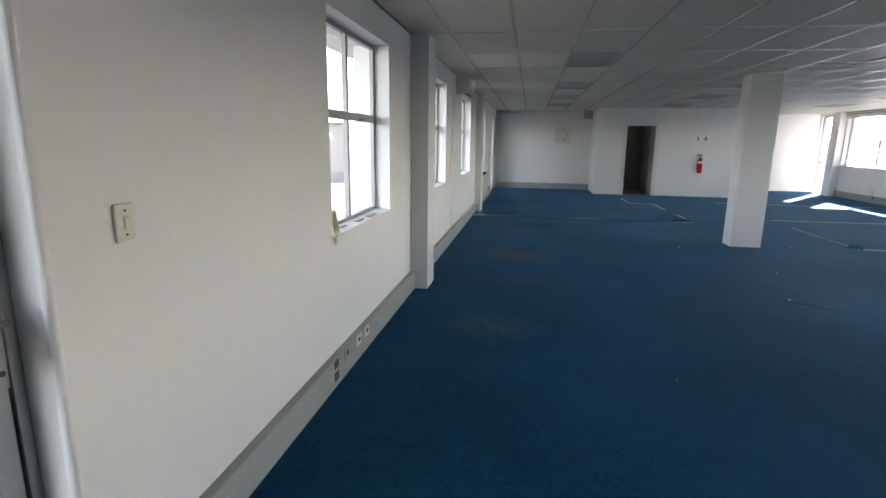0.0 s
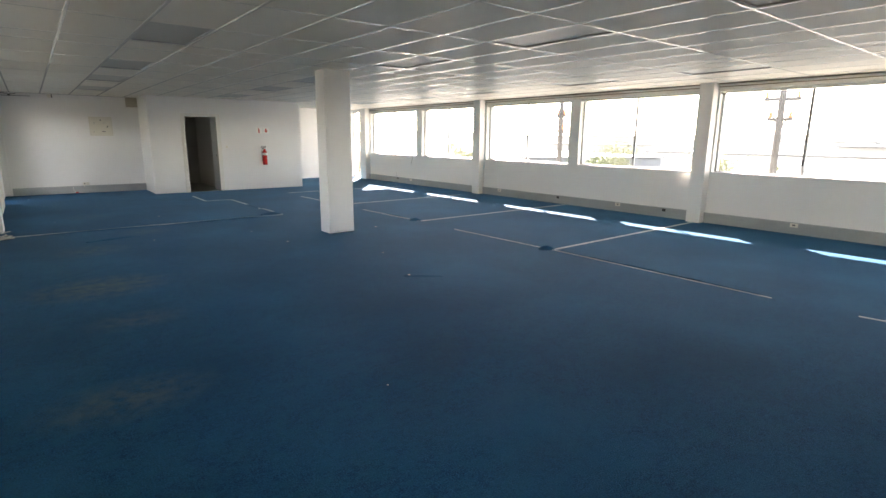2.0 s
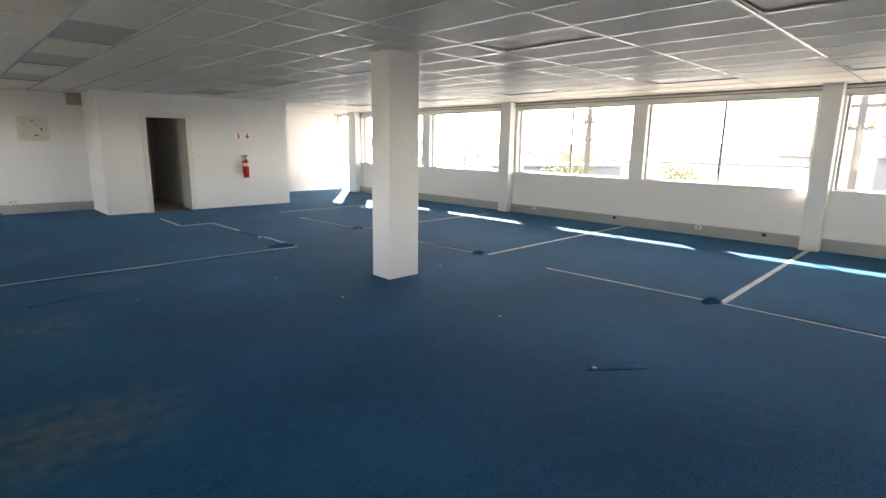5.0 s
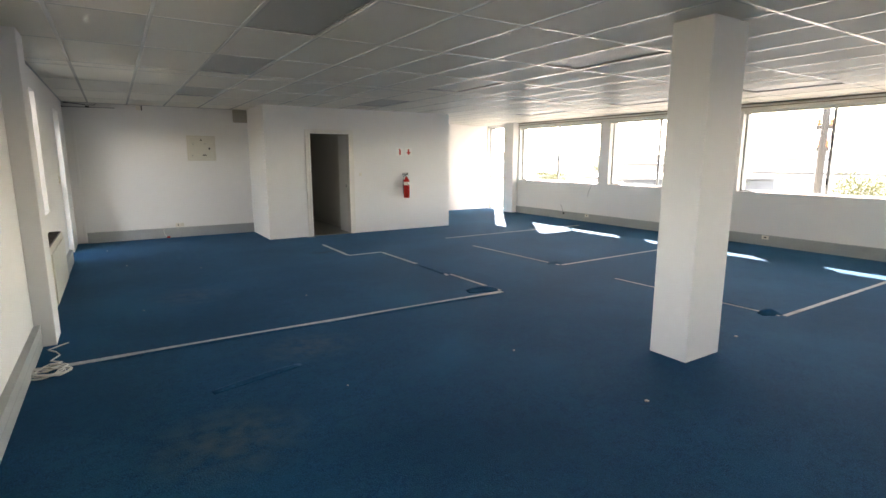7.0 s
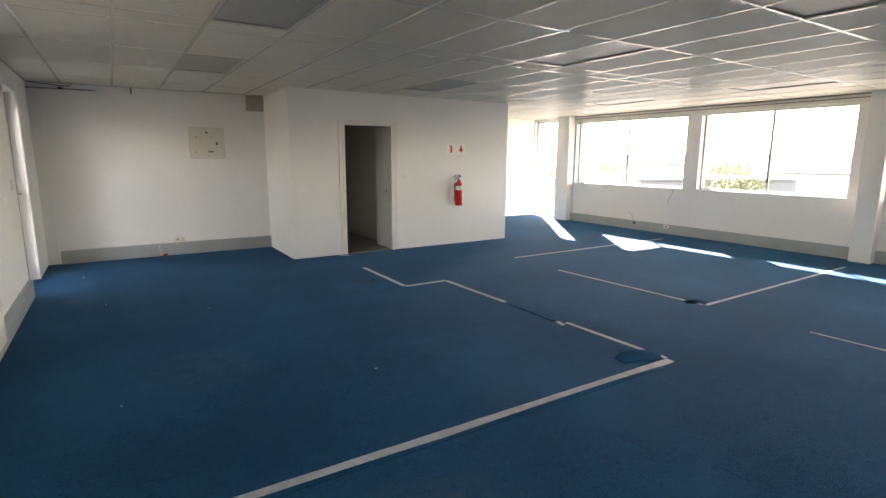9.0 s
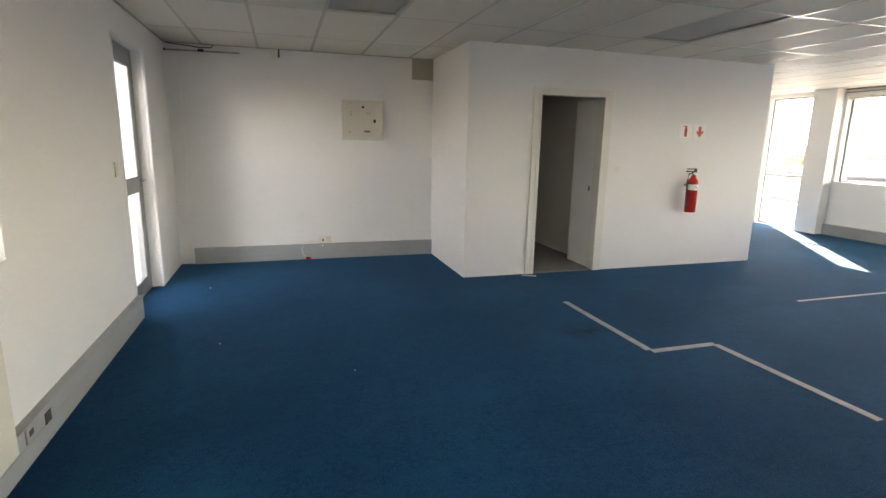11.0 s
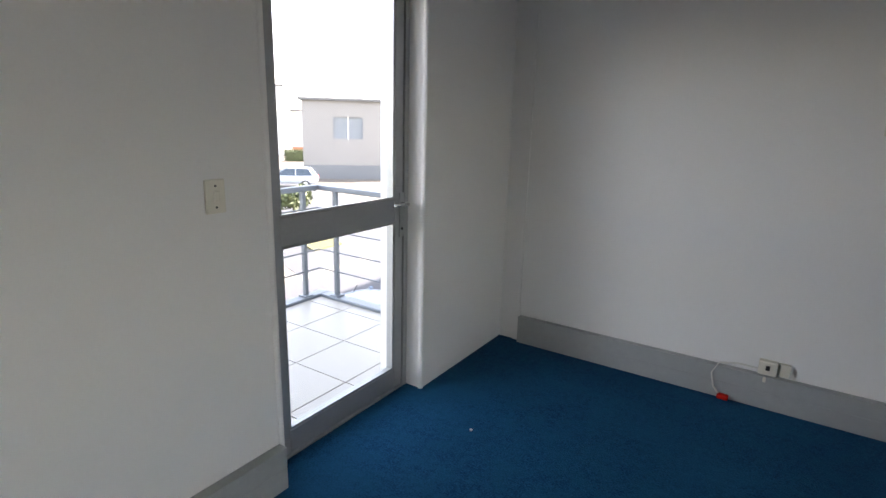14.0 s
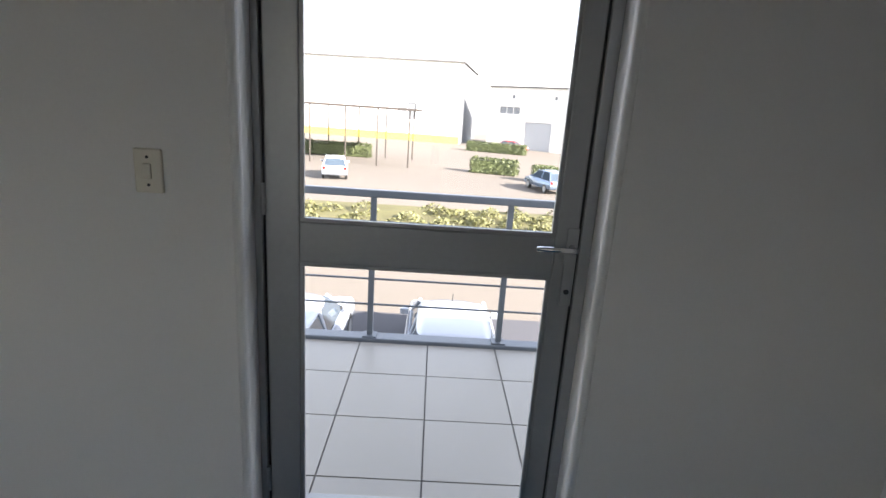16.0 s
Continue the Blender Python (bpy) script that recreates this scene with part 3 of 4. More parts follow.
def seam(p, q, w):
    bm = bmesh.new()
    p, q = Vector((*p, 0)), Vector((*q, 0))
    d = q - p
    n = max(4, int(d.length / 0.12))
    s = Vector((-d.y, d.x, 0)).normalized()
    rows = []
    for i in range(n + 1):
        c = p + d * i / n
        wl, wr = w / 2 * random.uniform(0.93, 1.05), w / 2 * random.uniform(0.93, 1.05)
        rows.append([bm.verts.new((c + s * k)[:2] + (z,)) for k, z in ((wl, 0.0012), (wl * 0.8, 0.004), (-wr * 0.8, 0.004), (-wr, 0.0012))])
    for a, b in zip(rows, rows[1:]):
        for k in range(3):
            bm.faces.new((a[k], a[k + 1], b[k + 1], b[k]))
    ob = finish("floor_seam", bm, SCREED)
    return tagged(ob, "pale glue-streaked strip where the carpet was cut", "floor seam", group="cut carpet strips")


for p, q, w in SEAMS:
    seam(p, q, w)


def lifted_edge(p, q, h, w):
    """A carpet edge that has curled up beside a cut."""
    bm = bmesh.new()
    p, q = Vector((*p, 0)), Vector((*q, 0))
    d = q - p
    s = Vector((-d.y, d.x, 0)).normalized()
    n, rows = 12, []
    for i in range(n + 1):
        f = i / n
        k = math.sin(math.pi * f) ** 0.7
        c = p + d * f
        rows.append([bm.verts.new(c + s * (w * j / 4) + Vector((0, 0, 0.003 + h * k * (j / 4) ** 2))) for j in range(5)])
    for a, b in zip(rows, rows[1:]):
        for j in range(4):
            bm.faces.new((a[j], a[j + 1], b[j + 1], b[j]))
    ob = finish("carpet_flap", bm, CARPET, smooth=True)
    sol = ob.modifiers.new("thick", "SOLIDIFY")
    sol.thickness = 0.005
    return tagged(ob, "curled up edge of blue carpet beside a cut", "carpet flap", group="curled carpet edges")


for p, q, h, w in (((5.06, 5.25), (5.26, 5.13), 0.05, 0.085), ((5.03, 8.42), (5.23, 8.31), 0.05, 0.085), ((3.05, 10.70), (3.44, 10.60), 0.045, 0.12), ((5.0, 11.44), (5.2, 11.30), 0.03, 0.09), ((5.238, 5.0), (5.238, 2.5), 0.010, 0.03),
                   ((5.142, 9.6), (5.176, 8.6), 0.010, 0.04), ((0.1, 9.45), (0.75, 9.62), 0.012, 0.06), ((2.75, 5.22), (3.1, 4.95), 0.006, 0.04), ((3.33, 12.4), (3.32, 11.75), 0.008, 0.04),
                   ((-0.55, 10.506), (1.4, 10.500), 0.010, 0.03), ((1.3, 10.500), (3.25, 10.494), 0.010, 0.03)):
    lifted_edge(p, q, h, w)

# scraps of paper and plaster
for x, y, s in ((2.45, 7.85, 0.03), (4.18, 8.22, 0.035), (2.82, 5.22, 0.035), (3.2, 6.4, 0.018), (1.2, 3.1, 0.012), (0.6, 1.6, 0.012), (0.9, 9.1, 0.016), (2.3, 9.0, 0.02), (-0.3, 14.6, 0.014),
                (-0.55, 16.2, 0.016), (0.6, 13.9, 0.012), (1.4, 11.6, 0.02), (6.1, 1.0, 0.03), (-0.2, 11.9, 0.012)):
    bm = bmesh.new()
    k = random.randint(5, 7)
    ring = [bm.verts.new((x + s * random.uniform(0.35, 0.6) * math.cos(2 * math.pi * i / k), y + s * random.uniform(0.35, 0.6) * math.sin(2 * math.pi * i / k), 0.003 + random.uniform(0, 0.004))) for i in range(k)]
    f = bm.faces.new(ring)
    r = bmesh.ops.extrude_face_region(bm, geom=[f])
    for v in r["geom"]:
        if isinstance(v, bmesh.types.BMVert):
            v.co.z += 0.004
    tagged(finish("litter_scrap", bm, PAPER), "small pale scrap lying on the carpet", "litter", group="scraps on the carpet")


# ---- wall fittings ----
def wall_plate(at, normal, w, h, label, rocker=True):
    """Switch plate on a wall; normal 'x' or 'y-'."""
    o = thing("light_switch", label, "switch", at)
    if normal != "x":
        o.rotation_euler.z = radians(-90)
    part("plate", box((0, -w / 2, -h / 2), (0.012, w / 2, h / 2), 0.004), PLASTIC, o)
    if rocker:
        part("rocker", box((0.0125, -0.011, -0.02), (0.019, 0.011, 0.02), 0.003), PLASTIC, o)
        for z in (-0.036, 0.036):
            part("screw", tube((0.011, 0, z), (0.0135, 0, z), 0.004), BLACK, o)
    return o


wall_plate((WX, 15.185, 1.245), "x", 0.072, 0.115, "white plastic light switch beside the glazed door")
wall_plate((WX, 1.055, 1.285), "x", 0.072, 0.115, "white plastic light switch with dark screws")
wall_plate((4.01, 16.03, 1.22), "y-", 0.05, 0.06, "small white plastic switch beside the doorway", False)


def skirting_socket(y, k):
    o = thing("power_socket", "white socket in the grey skirting", "socket", (WX + 0.045, y, 0.15), group="skirting sockets")
    part("plate", box((0, -0.045, -0.04), (0.008, 0.045, 0.04), 0.003), PLASTIC if k else TRUNK, o)
    part("slot", box((0.008, -0.02, -0.012), (0.0095, 0.02, 0.016)), BLACK, o)


for y, k in ((2.78, 0), (3.02, 1), (3.2, 1), (12.95, 1), (13.3, 0)):
    skirting_socket(y, k)


def skirting_hole(a, b):
    return tagged(finish("skirting_knockout", box(a, b, 0.002), BLACK), "open black cable hole in the grey skirting", "cable hole", group="skirting cable holes")


for y, z in ((2.59, 0.155), (2.59, 0.07), (5.95, 0.12), (13.49, 0.125)):
    skirting_hole((WX + 0.044, y - 0.03, z - 0.03), (WX + 0.0475, y + 0.04, z + 0.03))
for y in (15.6, 8.6, 5.9):
    skirting_hole((EX - 0.0475, y - 0.04, 0.12), (EX - 0.044, y + 0.03, 0.17))
for y in (6.95, 3.6, 10.6, 14.8):
    o = thing("power_socket", "white socket in the grey skirting", "socket", (EX - 0.045, y, 0.15), group="skirting sockets")
    part("plate", box((-0.008, -0.06, -0.035), (0, 0.06, 0.035), 0.003), PLASTIC, o)
    part("slot", box((-0.0095, -0.02, -0.01), (-0.008, 0.02, 0.012)), BLACK, o)

# distribution board
o = thing("distribution_board", "cream painted steel distribution board in the wall", "electrical panel", (0.93, NY, 1.50))
fr = bmesh.new()
for a, b in (((0, 0), (0.52, 0.035)), ((0, 0.455), (0.52, 0.49)), ((0, 0.035), (0.035, 0.455)), ((0.485, 0.035), (0.52, 0.455))):
    add_box(fr, (a[0], -0.022, a[1]), (b[0], -0.0005, b[1]), 0.003)
part("frame", fr, CREAM, o)
dr = part("door", box((0.038, -0.018, 0.038), (0.482, -0.004, 0.452), 0.003), CREAM, o)
part("lock", box((0.39, -0.024, 0.22), (0.42, -0.018, 0.26), 0.002), BLACK, dr)
wt = bmesh.new()
v = [wt.verts.new((0.26 + dx, -0.0195, 0.405 + dz)) for dx, dz in ((-0.022, -0.012), (0.022, -0.012), (0, 0.026))]
f = wt.faces.new(v)
r = bmesh.ops.extrude_face_region(wt, geom=[f])
bmesh.ops.translate(wt, verts=[q for q in r["geom"] if isinstance(q, bmesh.types.BMVert)], vec=(0, 0.0015, 0))
part("warning_sign", wt, BLACK, dr)
for a, b, mt in (((0.27, 0.10), (0.35, 0.115), BLACK), ((0.28, 0.118), (0.34, 0.126), STEEL), ((0.09, 0.34), (0.13, 0.347), STEEL), ((0.30, 0.33), (0.36, 0.337), STEEL), ((0.10, 0.31), (0.12, 0.325), STEEL), ((0.08, 0.09), (0.10, 0.11), STEEL)):
    part("label_strip", box((a[0], -0.0195, a[1]), (b[0], -0.018, b[1])), mt, dr)

# conduit, cable and junction box under the ceiling
o = thing("conduit", "thin grey conduit with a dark clip on the wall", "conduit", (0, 0, 0))
part("pipe", tube((WX + 0.005, NY - 0.016, 2.445), (-0.22, NY - 0.016, 2.452), 0.009), STEEL, o, smooth=True)
part("clip", box((-0.66, NY - 0.03, 2.44), (-0.60, NY - 0.002, 2.47), 0.004), BLACK, o)
part("clip", box((WX + 0.002, NY - 0.03, 2.435), (WX + 0.02, NY - 0.002, 2.458), 0.003), BLACK, o)
o = thing("ceiling_cable", "dark cable drooping along the top of the wall", "cable")
part("lead", wire([(-0.98, NY - 0.03, 2.515), (-0.85, NY - 0.03, 2.505), (-0.72, NY - 0.025, 2.495), (-0.64, NY - 0.02, 2.485), (-0.52, NY - 0.02, 2.49), (-0.5, NY - 0.02, 2.515)], 0.006), BLACK, o)
part("lead", wire([(-0.08, NY - 0.02, 2.525), (-0.02, NY - 0.022, 2.505), (0.06, NY - 0.022, 2.50), (0.13, NY - 0.02, 2.49)], 0.006), CABLE, o)
o = thing("junction_box", "small white junction box under the ceiling", "junction box", (0.17, NY, 2.475))
part("body", box((-0.05, -0.05, -0.045), (0.03, -0.0005, 0.045), 0.004), PLASTIC, o)
part("side_cover", box((0.0305, -0.045, -0.043), (0.05, -0.0005, 0.043), 0.003), BLACK, o)
tagged(finish("bare_patch", box((1.82, NY - 0.004, 2.27), (2.10, NY - 0.0005, CZ - 0.01), 0.001), RAW), "unpainted brown plaster patch high in the corner", "plaster patch", kind="structure")

# socket with loose flex on the north wall
o = thing("wall_socket", "white surface socket hanging above the skirting", "socket", (0.66, NY, 0.235))
part("box", box((-0.05, -0.045, -0.035), (0.04, -0.0005, 0.045), 0.006), PLASTIC, o)
part("back_box", box((0.041, -0.03, -0.03), (0.10, -0.0005, 0.042), 0.004), CREAM, o)
part("slot", box((-0.015, -0.0475, -0.005), (0.005, -0.045, 0.022)), BLACK, o)
part("flex", wire([(-0.05, -0.03, -0.01), (-0.15, -0.05, 0.0), (-0.24, -0.052, -0.02), (-0.27, -0.055, -0.09), (-0.25, -0.06, -0.17), (-0.21, -0.065, -0.215)], 0.005), CABLE, o)
part("plug", box((-0.225, -0.09, -0.228), (-0.165, -0.05, -0.20), 0.008), RED, o, "red plug")
part("switch_tab", box((-0.02, -0.052, -0.075), (-0.005, -0.0455, -0.045), 0.002), PLASTIC, o)


# loose cables on the east parapet
for pts in ([(EX - 0.012, 14.72, 0.93), (EX - 0.03, 14.73, 0.86), (EX - 0.02, 14.80, 0.74), (EX - 0.015, 14.84, 0.62)], [(EX - 0.05, 15.62, 0.12), (EX - 0.09, 15.58, 0.22), (EX - 0.05, 15.66, 0.31), (EX - 0.03, 15.74, 0.36)]):
    o = thing("loose_cable", "short grey cable end hanging at the parapet", "cable", group="loose cable ends")
    part("lead", wire(pts, 0.006), STEEL, o, smooth=True)


tagged(finish("plaster_repair", box((EX - 0.003, 0.45, 0.36), (EX - 0.0005, 1.12, 0.80), 0.001), PAINT), "painted-over rectangular plaster repair on the parapet", "plaster patch", kind="structure")

# ---- fire extinguishers and their signs ----
def extinguisher(at, turn, horn):
    o = thing("fire_extinguisher", "red fire extinguisher with black horn and hose on the wall" if horn else "red fire extinguisher with a black valve on the wall", "fire extinguisher", at)
    o.rotation_euler.z = radians(turn)
    r, h = (0.078, 0.50) if horn else (0.065, 0.42)
    part("cylinder", lathe([(r * 0.9, 0), (r, 0.012), (r, h - 0.06), (r * 0.9, h - 0.03), (r * 0.6, h - 0.006), (0.03, h + 0.01), (0.027, h + 0.03)], 28), RED, o, smooth=True)
    part("label_band", lathe([(r + 0.0006, h * 0.66), (r + 0.0012, h * 0.66 + 0.001), (r + 0.0012, h * 0.82), (r + 0.0006, h * 0.82 + 0.001)], 28), SIGNWHITE, o, "white label with dark print")
    for k in range(4):
        part("print_bar", box((-0.03, -r - 0.003, h * 0.69 + k * 0.013), (0.025 - k * 0.006, -r + 0.004, h * 0.69 + k * 0.013 + 0.005)), BLACK if k != 3 else SIGNRED, o)
    part("neck", lathe([(0.024, h + 0.028), (0.024, h + 0.07), (0.018, h + 0.075)], 16), CHROME, o, smooth=True)
    lv = bmesh.new()
    add_box(lv, (-0.11, -0.012, h + 0.075), (0.03, 0.012, h + 0.09), 0.004), add_box(lv, (-0.10, -0.012, h + 0.105), (0.03, 0.012, h + 0.118), 0.004), add_box(lv, (0.012, -0.014, h + 0.06), (0.035, 0.014, h + 0.12), 0.004)
    part("lever", lv, BLACK, o)
    part("gauge", tube((0, -0.024, h + 0.055), (0, -0.04, h + 0.055), 0.016), SIGNWHITE, o)
    part("bracket", box((0.02, -0.035, h * 0.75), (0.085, 0.035, h * 0.82), 0.003) if horn else box((-0.035, r - 0.004, h * 0.75), (0.035, 0.105, h * 0.82), 0.003), STEEL, o)
    if horn:
        part("horn", tube((-0.15, -0.01, 0.09), (-0.075, 0.0, 0.45), 0.062, 0.02, 20), BLACK, o, smooth=True)
        pts = [(0.02, 0.0, h + 0.05)]
        for k in range(26):
            a = -0.5 + 2 * math.pi * k / 25 * 0.93
            pts.append((-0.155 + 0.105 * math.cos(a), -0.01, h + 0.135 + 0.115 * math.sin(a)))
        pts.append((-0.075, 0.0, 0.43))
        part("hose", wire(pts, 0.011, 8), RUBBER, o, smooth=True)
    else:
        pts = [(-0.025, 0.0, h + 0.06), (-0.07, 0.0, h + 0.05), (-0.082, 0, h - 0.03), (-0.08, 0, h * 0.5), (-0.076, 0, h * 0.2)]
        part("hose", wire(pts, 0.010, 8), RUBBER, o, smooth=True)
    return o


extinguisher((5.035, 16.03 - 0.11, 0.70), 0, False)
extinguisher((4.20, 0.505, 0.545), -90, True)


def wall_sign(x, z, arrow):
    o = thing("safety_sign", "square white sign with a red %s" % ("down arrow" if arrow else "extinguisher picture"), "sign", (x, 16.03, z))
    part("plate", box((-0.09, -0.004, -0.085), (0.09, -0.0005, 0.085), 0.001), SIGNWHITE, o)
    if arrow:
        bm = bmesh.new()
        add_box(bm, (-0.02, -0.0055, 0.0), (0.02, -0.004, 0.06))
        v = [bm.verts.new((dx, yy, dz)) for yy in (-0.0055, -0.004) for dx, dz in ((-0.06, 0.0), (0.06, 0.0), (0, -0.065))]
        bm.faces.new(v[:3]), bm.faces.new(v[3:])
        for i in range(3):
            bm.faces.new((v[i], v[(i + 1) % 3], v[3 + (i + 1) % 3], v[3 + i]))
        part("arrow", bm, SIGNRED, o)
    else:
        bm = box((-0.02, -0.0055, -0.065), (0.02, -0.004, 0.035), 0.0)
        add_box(bm, (-0.012, -0.0055, 0.035), (0.012, -0.004, 0.055)), add_box(bm, (-0.035, -0.0055, 0.05), (0.015, -0.004, 0.062))
        part("pictogram", bm, SIGNRED, o)
    return o


wall_sign(4.94, 1.685, False)
wall_sign(5.15, 1.685, True)

# ---- west wall: air conditioner, cable cover, convector, cable coil, window clutter ----
o = thing("air_conditioner", "white wall-mounted split air conditioner near the ceiling", "air conditioner", (WX, 7.95, 2.24))
bm = bmesh.new()
prof = [(0.0, 0.0), (0.12, 0.0), (0.19, 0.06), (0.20, 0.22), (0.17, 0.26), (0.0, 0.26)]
va, vb = [bm.verts.new((x, 0, z)) for x, z in prof], [bm.verts.new((x, 0.82, z)) for x, z in prof]
bm.faces.new(va), bm.faces.new(vb[::-1])
for i in range(len(prof)):
    bm.faces.new((va[i], va[(i + 1) % 6], vb[(i + 1) % 6], vb[i]))
bmesh.ops.bevel(bm, geom=bm.edges[:], offset=0.012, segments=2, affect="EDGES")
part("casing", bm, PLASTIC, o)
part("louvre", box((0.13, 0.06, -0.004), (0.185, 0.76, 0.012), 0.003), BLACK, o, "dark air outlet slot")
part("logo_plate", box((0.196, 0.05, 0.05), (0.204, 0.11, 0.065)), STEEL, o)
structure("trim_cable_cover", box((WX + 0.0005, 7.62, 0.22), (WX + 0.016, 7.645, 2.24), 0.003), PAINT, "thin painted vertical cable cover", "trim")

o = thing("convector_heater", "cream wall-hung console unit with a dark top grille", "heater", (WX, 11.66, 0.2))
part("body", box((0.001, 0, 0.0), (0.128, 1.36, 0.545), 0.012), CREAM, o)
part("front_panel", box((0.1285, 0.03, 0.02), (0.14, 1.33, 0.49), 0.006), CREAM, o)
part("side_seam", box((0.085, -0.0015, 0.01), (0.095, 0.0005, 0.5)), BLACK, o)
gr = part("grille", box((0.015, 0.04, 0.54), (0.118, 1.32, 0.553), 0.002), BLACK, o, "dark slotted grille")
for k in range(28):
    part("slat", box((0.022, 0.06 + k * 0.0445, 0.552), (0.111, 0.072 + k * 0.0445, 0.559)), BLACK, gr)

o = thing("cable_coil", "coil of white cable lying on the carpet", "cable", (-0.86, 10.44, 0.0))
pts = []
for k in range(120):
    a = k * 0.33
    rr = 0.105 + 0.028 * math.sin(k * 0.71) + 0.01 * math.sin(k * 1.9)
    pts.append((rr * math.cos(a), rr * 0.85 * math.sin(a), 0.008 + 0.03 * (k / 120) + 0.006 * math.sin(k * 0.9)))
part("coil", wire(pts, 0.0055), CABLE, o, smooth=True)
tail = [pts[-1], (0.06, 0.18, 0.02), (-0.02, 0.28, 0.01), (0.03, 0.40, 0.008), (0.0, 0.50, 0.008), (-0.06, 0.58, 0.01), (0.02, 0.66, 0.01), (0.07, 0.70, 0.012)]
part("tail", wire(tail, 0.0055), CABLE, o, smooth=True)

o = thing("striped_card", "yellow card with black stripes leaning on the sill", "card", (WX - 0.004, 2.775, 0.945))
o.rotation_euler = (0, radians(-10), radians(4))
part("card", box((-0.003, -0.03, 0), (0.0, 0.09, 0.15), 0.001), YPAPER, o)
for k in range(3):
    part("stripe", box((0.0, -0.018 + k * 0.032, 0.02), (0.0012, -0.004 + k * 0.032, 0.135)), BLACK, o)
tagged(finish("hanging_rag", box((WX + 0.0125, 2.72, 0.89), (WX + 0.02, 2.75, 0.945), 0.003), CREAM), "small stained strip hanging over the sill edge", "rag")
for y, x, s in ((3.35, -1.06, 0.12), (3.62, -1.05, 0.16), (3.05, -1.08, 0.08)):
    bm = box((x - 0.02, y - s / 2, 0.945), (x + 0.025, y + s / 2, 0.958), 0.004)
    tagged(finish("broken_catch", bm, STEEL), "loose grey metal catch lying on the sill", "window catch", group="bits on the sill")

# ---- balcony ----
BX, BN, BS, BZ = -3.05, 17.55, 12.6, -0.18
structure("balcony_slab", box((BX - 0.12, BS, BZ - 0.25), (WO, BN + 0.12, BZ - 0.012)), CONCRETE, "concrete balcony slab", "balcony")
structure("balcony_bed", box((BX, BS, BZ - 0.012), (WO, BN, BZ - 0.005)), GROUT, "dark tile joints of the balcony", "floor")
bed = bpy.data.objects["balcony_bed"]
kerb = thing("balcony_kerb", "grey painted edge beam of the balcony", "kerb", kind="structure")
part("edge", box((BX - 0.12, BS, BZ - 0.0115), (BX, BN + 0.12, BZ + 0.03), 0.008), RAIL, kerb)
part("edge", box((BX, BN, BZ - 0.0115), (WO, BN + 0.12, BZ + 0.03), 0.008), RAIL, kerb)
rail = thing("balcony_railing", "grey steel balcony railing with thin wires", "railing", (0, 0, 0))
PX = BX - 0.06
posts = [(PX, y) for y in (12.7, 13.62, 14.57, 15.53, 16.46, 17.42)] + [(-2.88, BN + 0.06), (-1.95, BN + 0.06)]
for x, y in posts:
    p = part("post", box((x - 0.02, y - 0.02, BZ + 0.03), (x + 0.02, y + 0.02, 0.86), 0.003), RAIL, rail)
    part("base_plate", box((x - 0.05, y - 0.05, BZ + 0.03), (x + 0.05, y + 0.05, BZ + 0.042), 0.003), RAIL, p)
part("top_rail", box((PX - 0.03, BS, 0.86), (PX + 0.03, BN + 0.09, 0.91), 0.008), RAIL, rail)
part("top_rail", box((PX + 0.03, BN + 0.03, 0.861), (WO, BN + 0.09, 0.909), 0.008), RAIL, rail)
for z in (0.09, 0.28, 0.48, 0.69):
    part("wire", tube((PX, BS, z), (PX, BN + 0.06, z), 0.008, seg=8), RAIL, rail)
    part("wire", tube((PX, BN + 0.06, z), (WO, BN + 0.06, z), 0.007, seg=8), RAIL, rail)
structure("balcony_end_wall", box((BX, BS - 0.2, BZ), (WO, BS, TOP)), CONCRETE, "plastered end wall of the balcony", "wall")

# ---- outside ----
bm = bmesh.new()
bmesh.ops.create_grid(bm, x_segments=2, y_segments=2, size=2500)
bmesh.ops.translate(bm, verts=bm.verts[:], vec=(0, 0, -3.4))
structure("ground", bm, PAVING, "pale concrete paving and dusty ground", "ground")


def sheet(name, pts, z, mat, label, cat):
    bm = bmesh.new()
    f = bm.faces.new([bm.verts.new((x, y, -3.4 + 0.004)) for x, y in pts])
    r = bmesh.ops.extrude_face_region(bm, geom=[f])
    for v in r["geom"]:
        if isinstance(v, bmesh.types.BMVert):
            v.co.z = -3.4 + z
    return structure(name, bm, mat, label, cat)


sheet("pavement", [(-140, -120), (-1.6, -120), (-1.6, 140), (-140, 140)], 0.006, YARD, "sandy pale concrete yard paving", "pavement")
sheet("road", [(-11.5, -30), (-6.2, -30), (-6.2, 60), (-11.5, 60)], 0.012, ASPHALT, "dark asphalt parking strip", "road")
sheet("road_2", [(-60, 44), (-12, 25), (-12, 33), (-55, 53)], 0.016, ASPHALT, "grey asphalt driveway", "road")
sheet("lawn", [(-26, -4), (-17.5, -4), (-17.5, 24), (-26, 24)], 0.06, GRASS, "yellowed grass verge", "lawn")
sheet("lawn_2", [(-22, 30.5), (-14, 27.5), (-14, 29), (-21, 33.5)], 0.08, GRASS, "small green island of grass", "lawn")


def leaves(bm, n, fn, s):
    for _ in range(n):
        c, nrm = fn()
        u = nrm.orthogonal().normalized()
        u = (Matrix.Rotation(random.uniform(0, 6.28), 3, nrm) @ u)
        w = nrm.cross(u)
        k = s * random.uniform(0.6, 1.3)
        bm.faces.new([bm.verts.new(c + u * k * a + w * k * 0.55 * b) for a, b in ((-1, 0), (0, -1), (1, 0), (0, 1))])


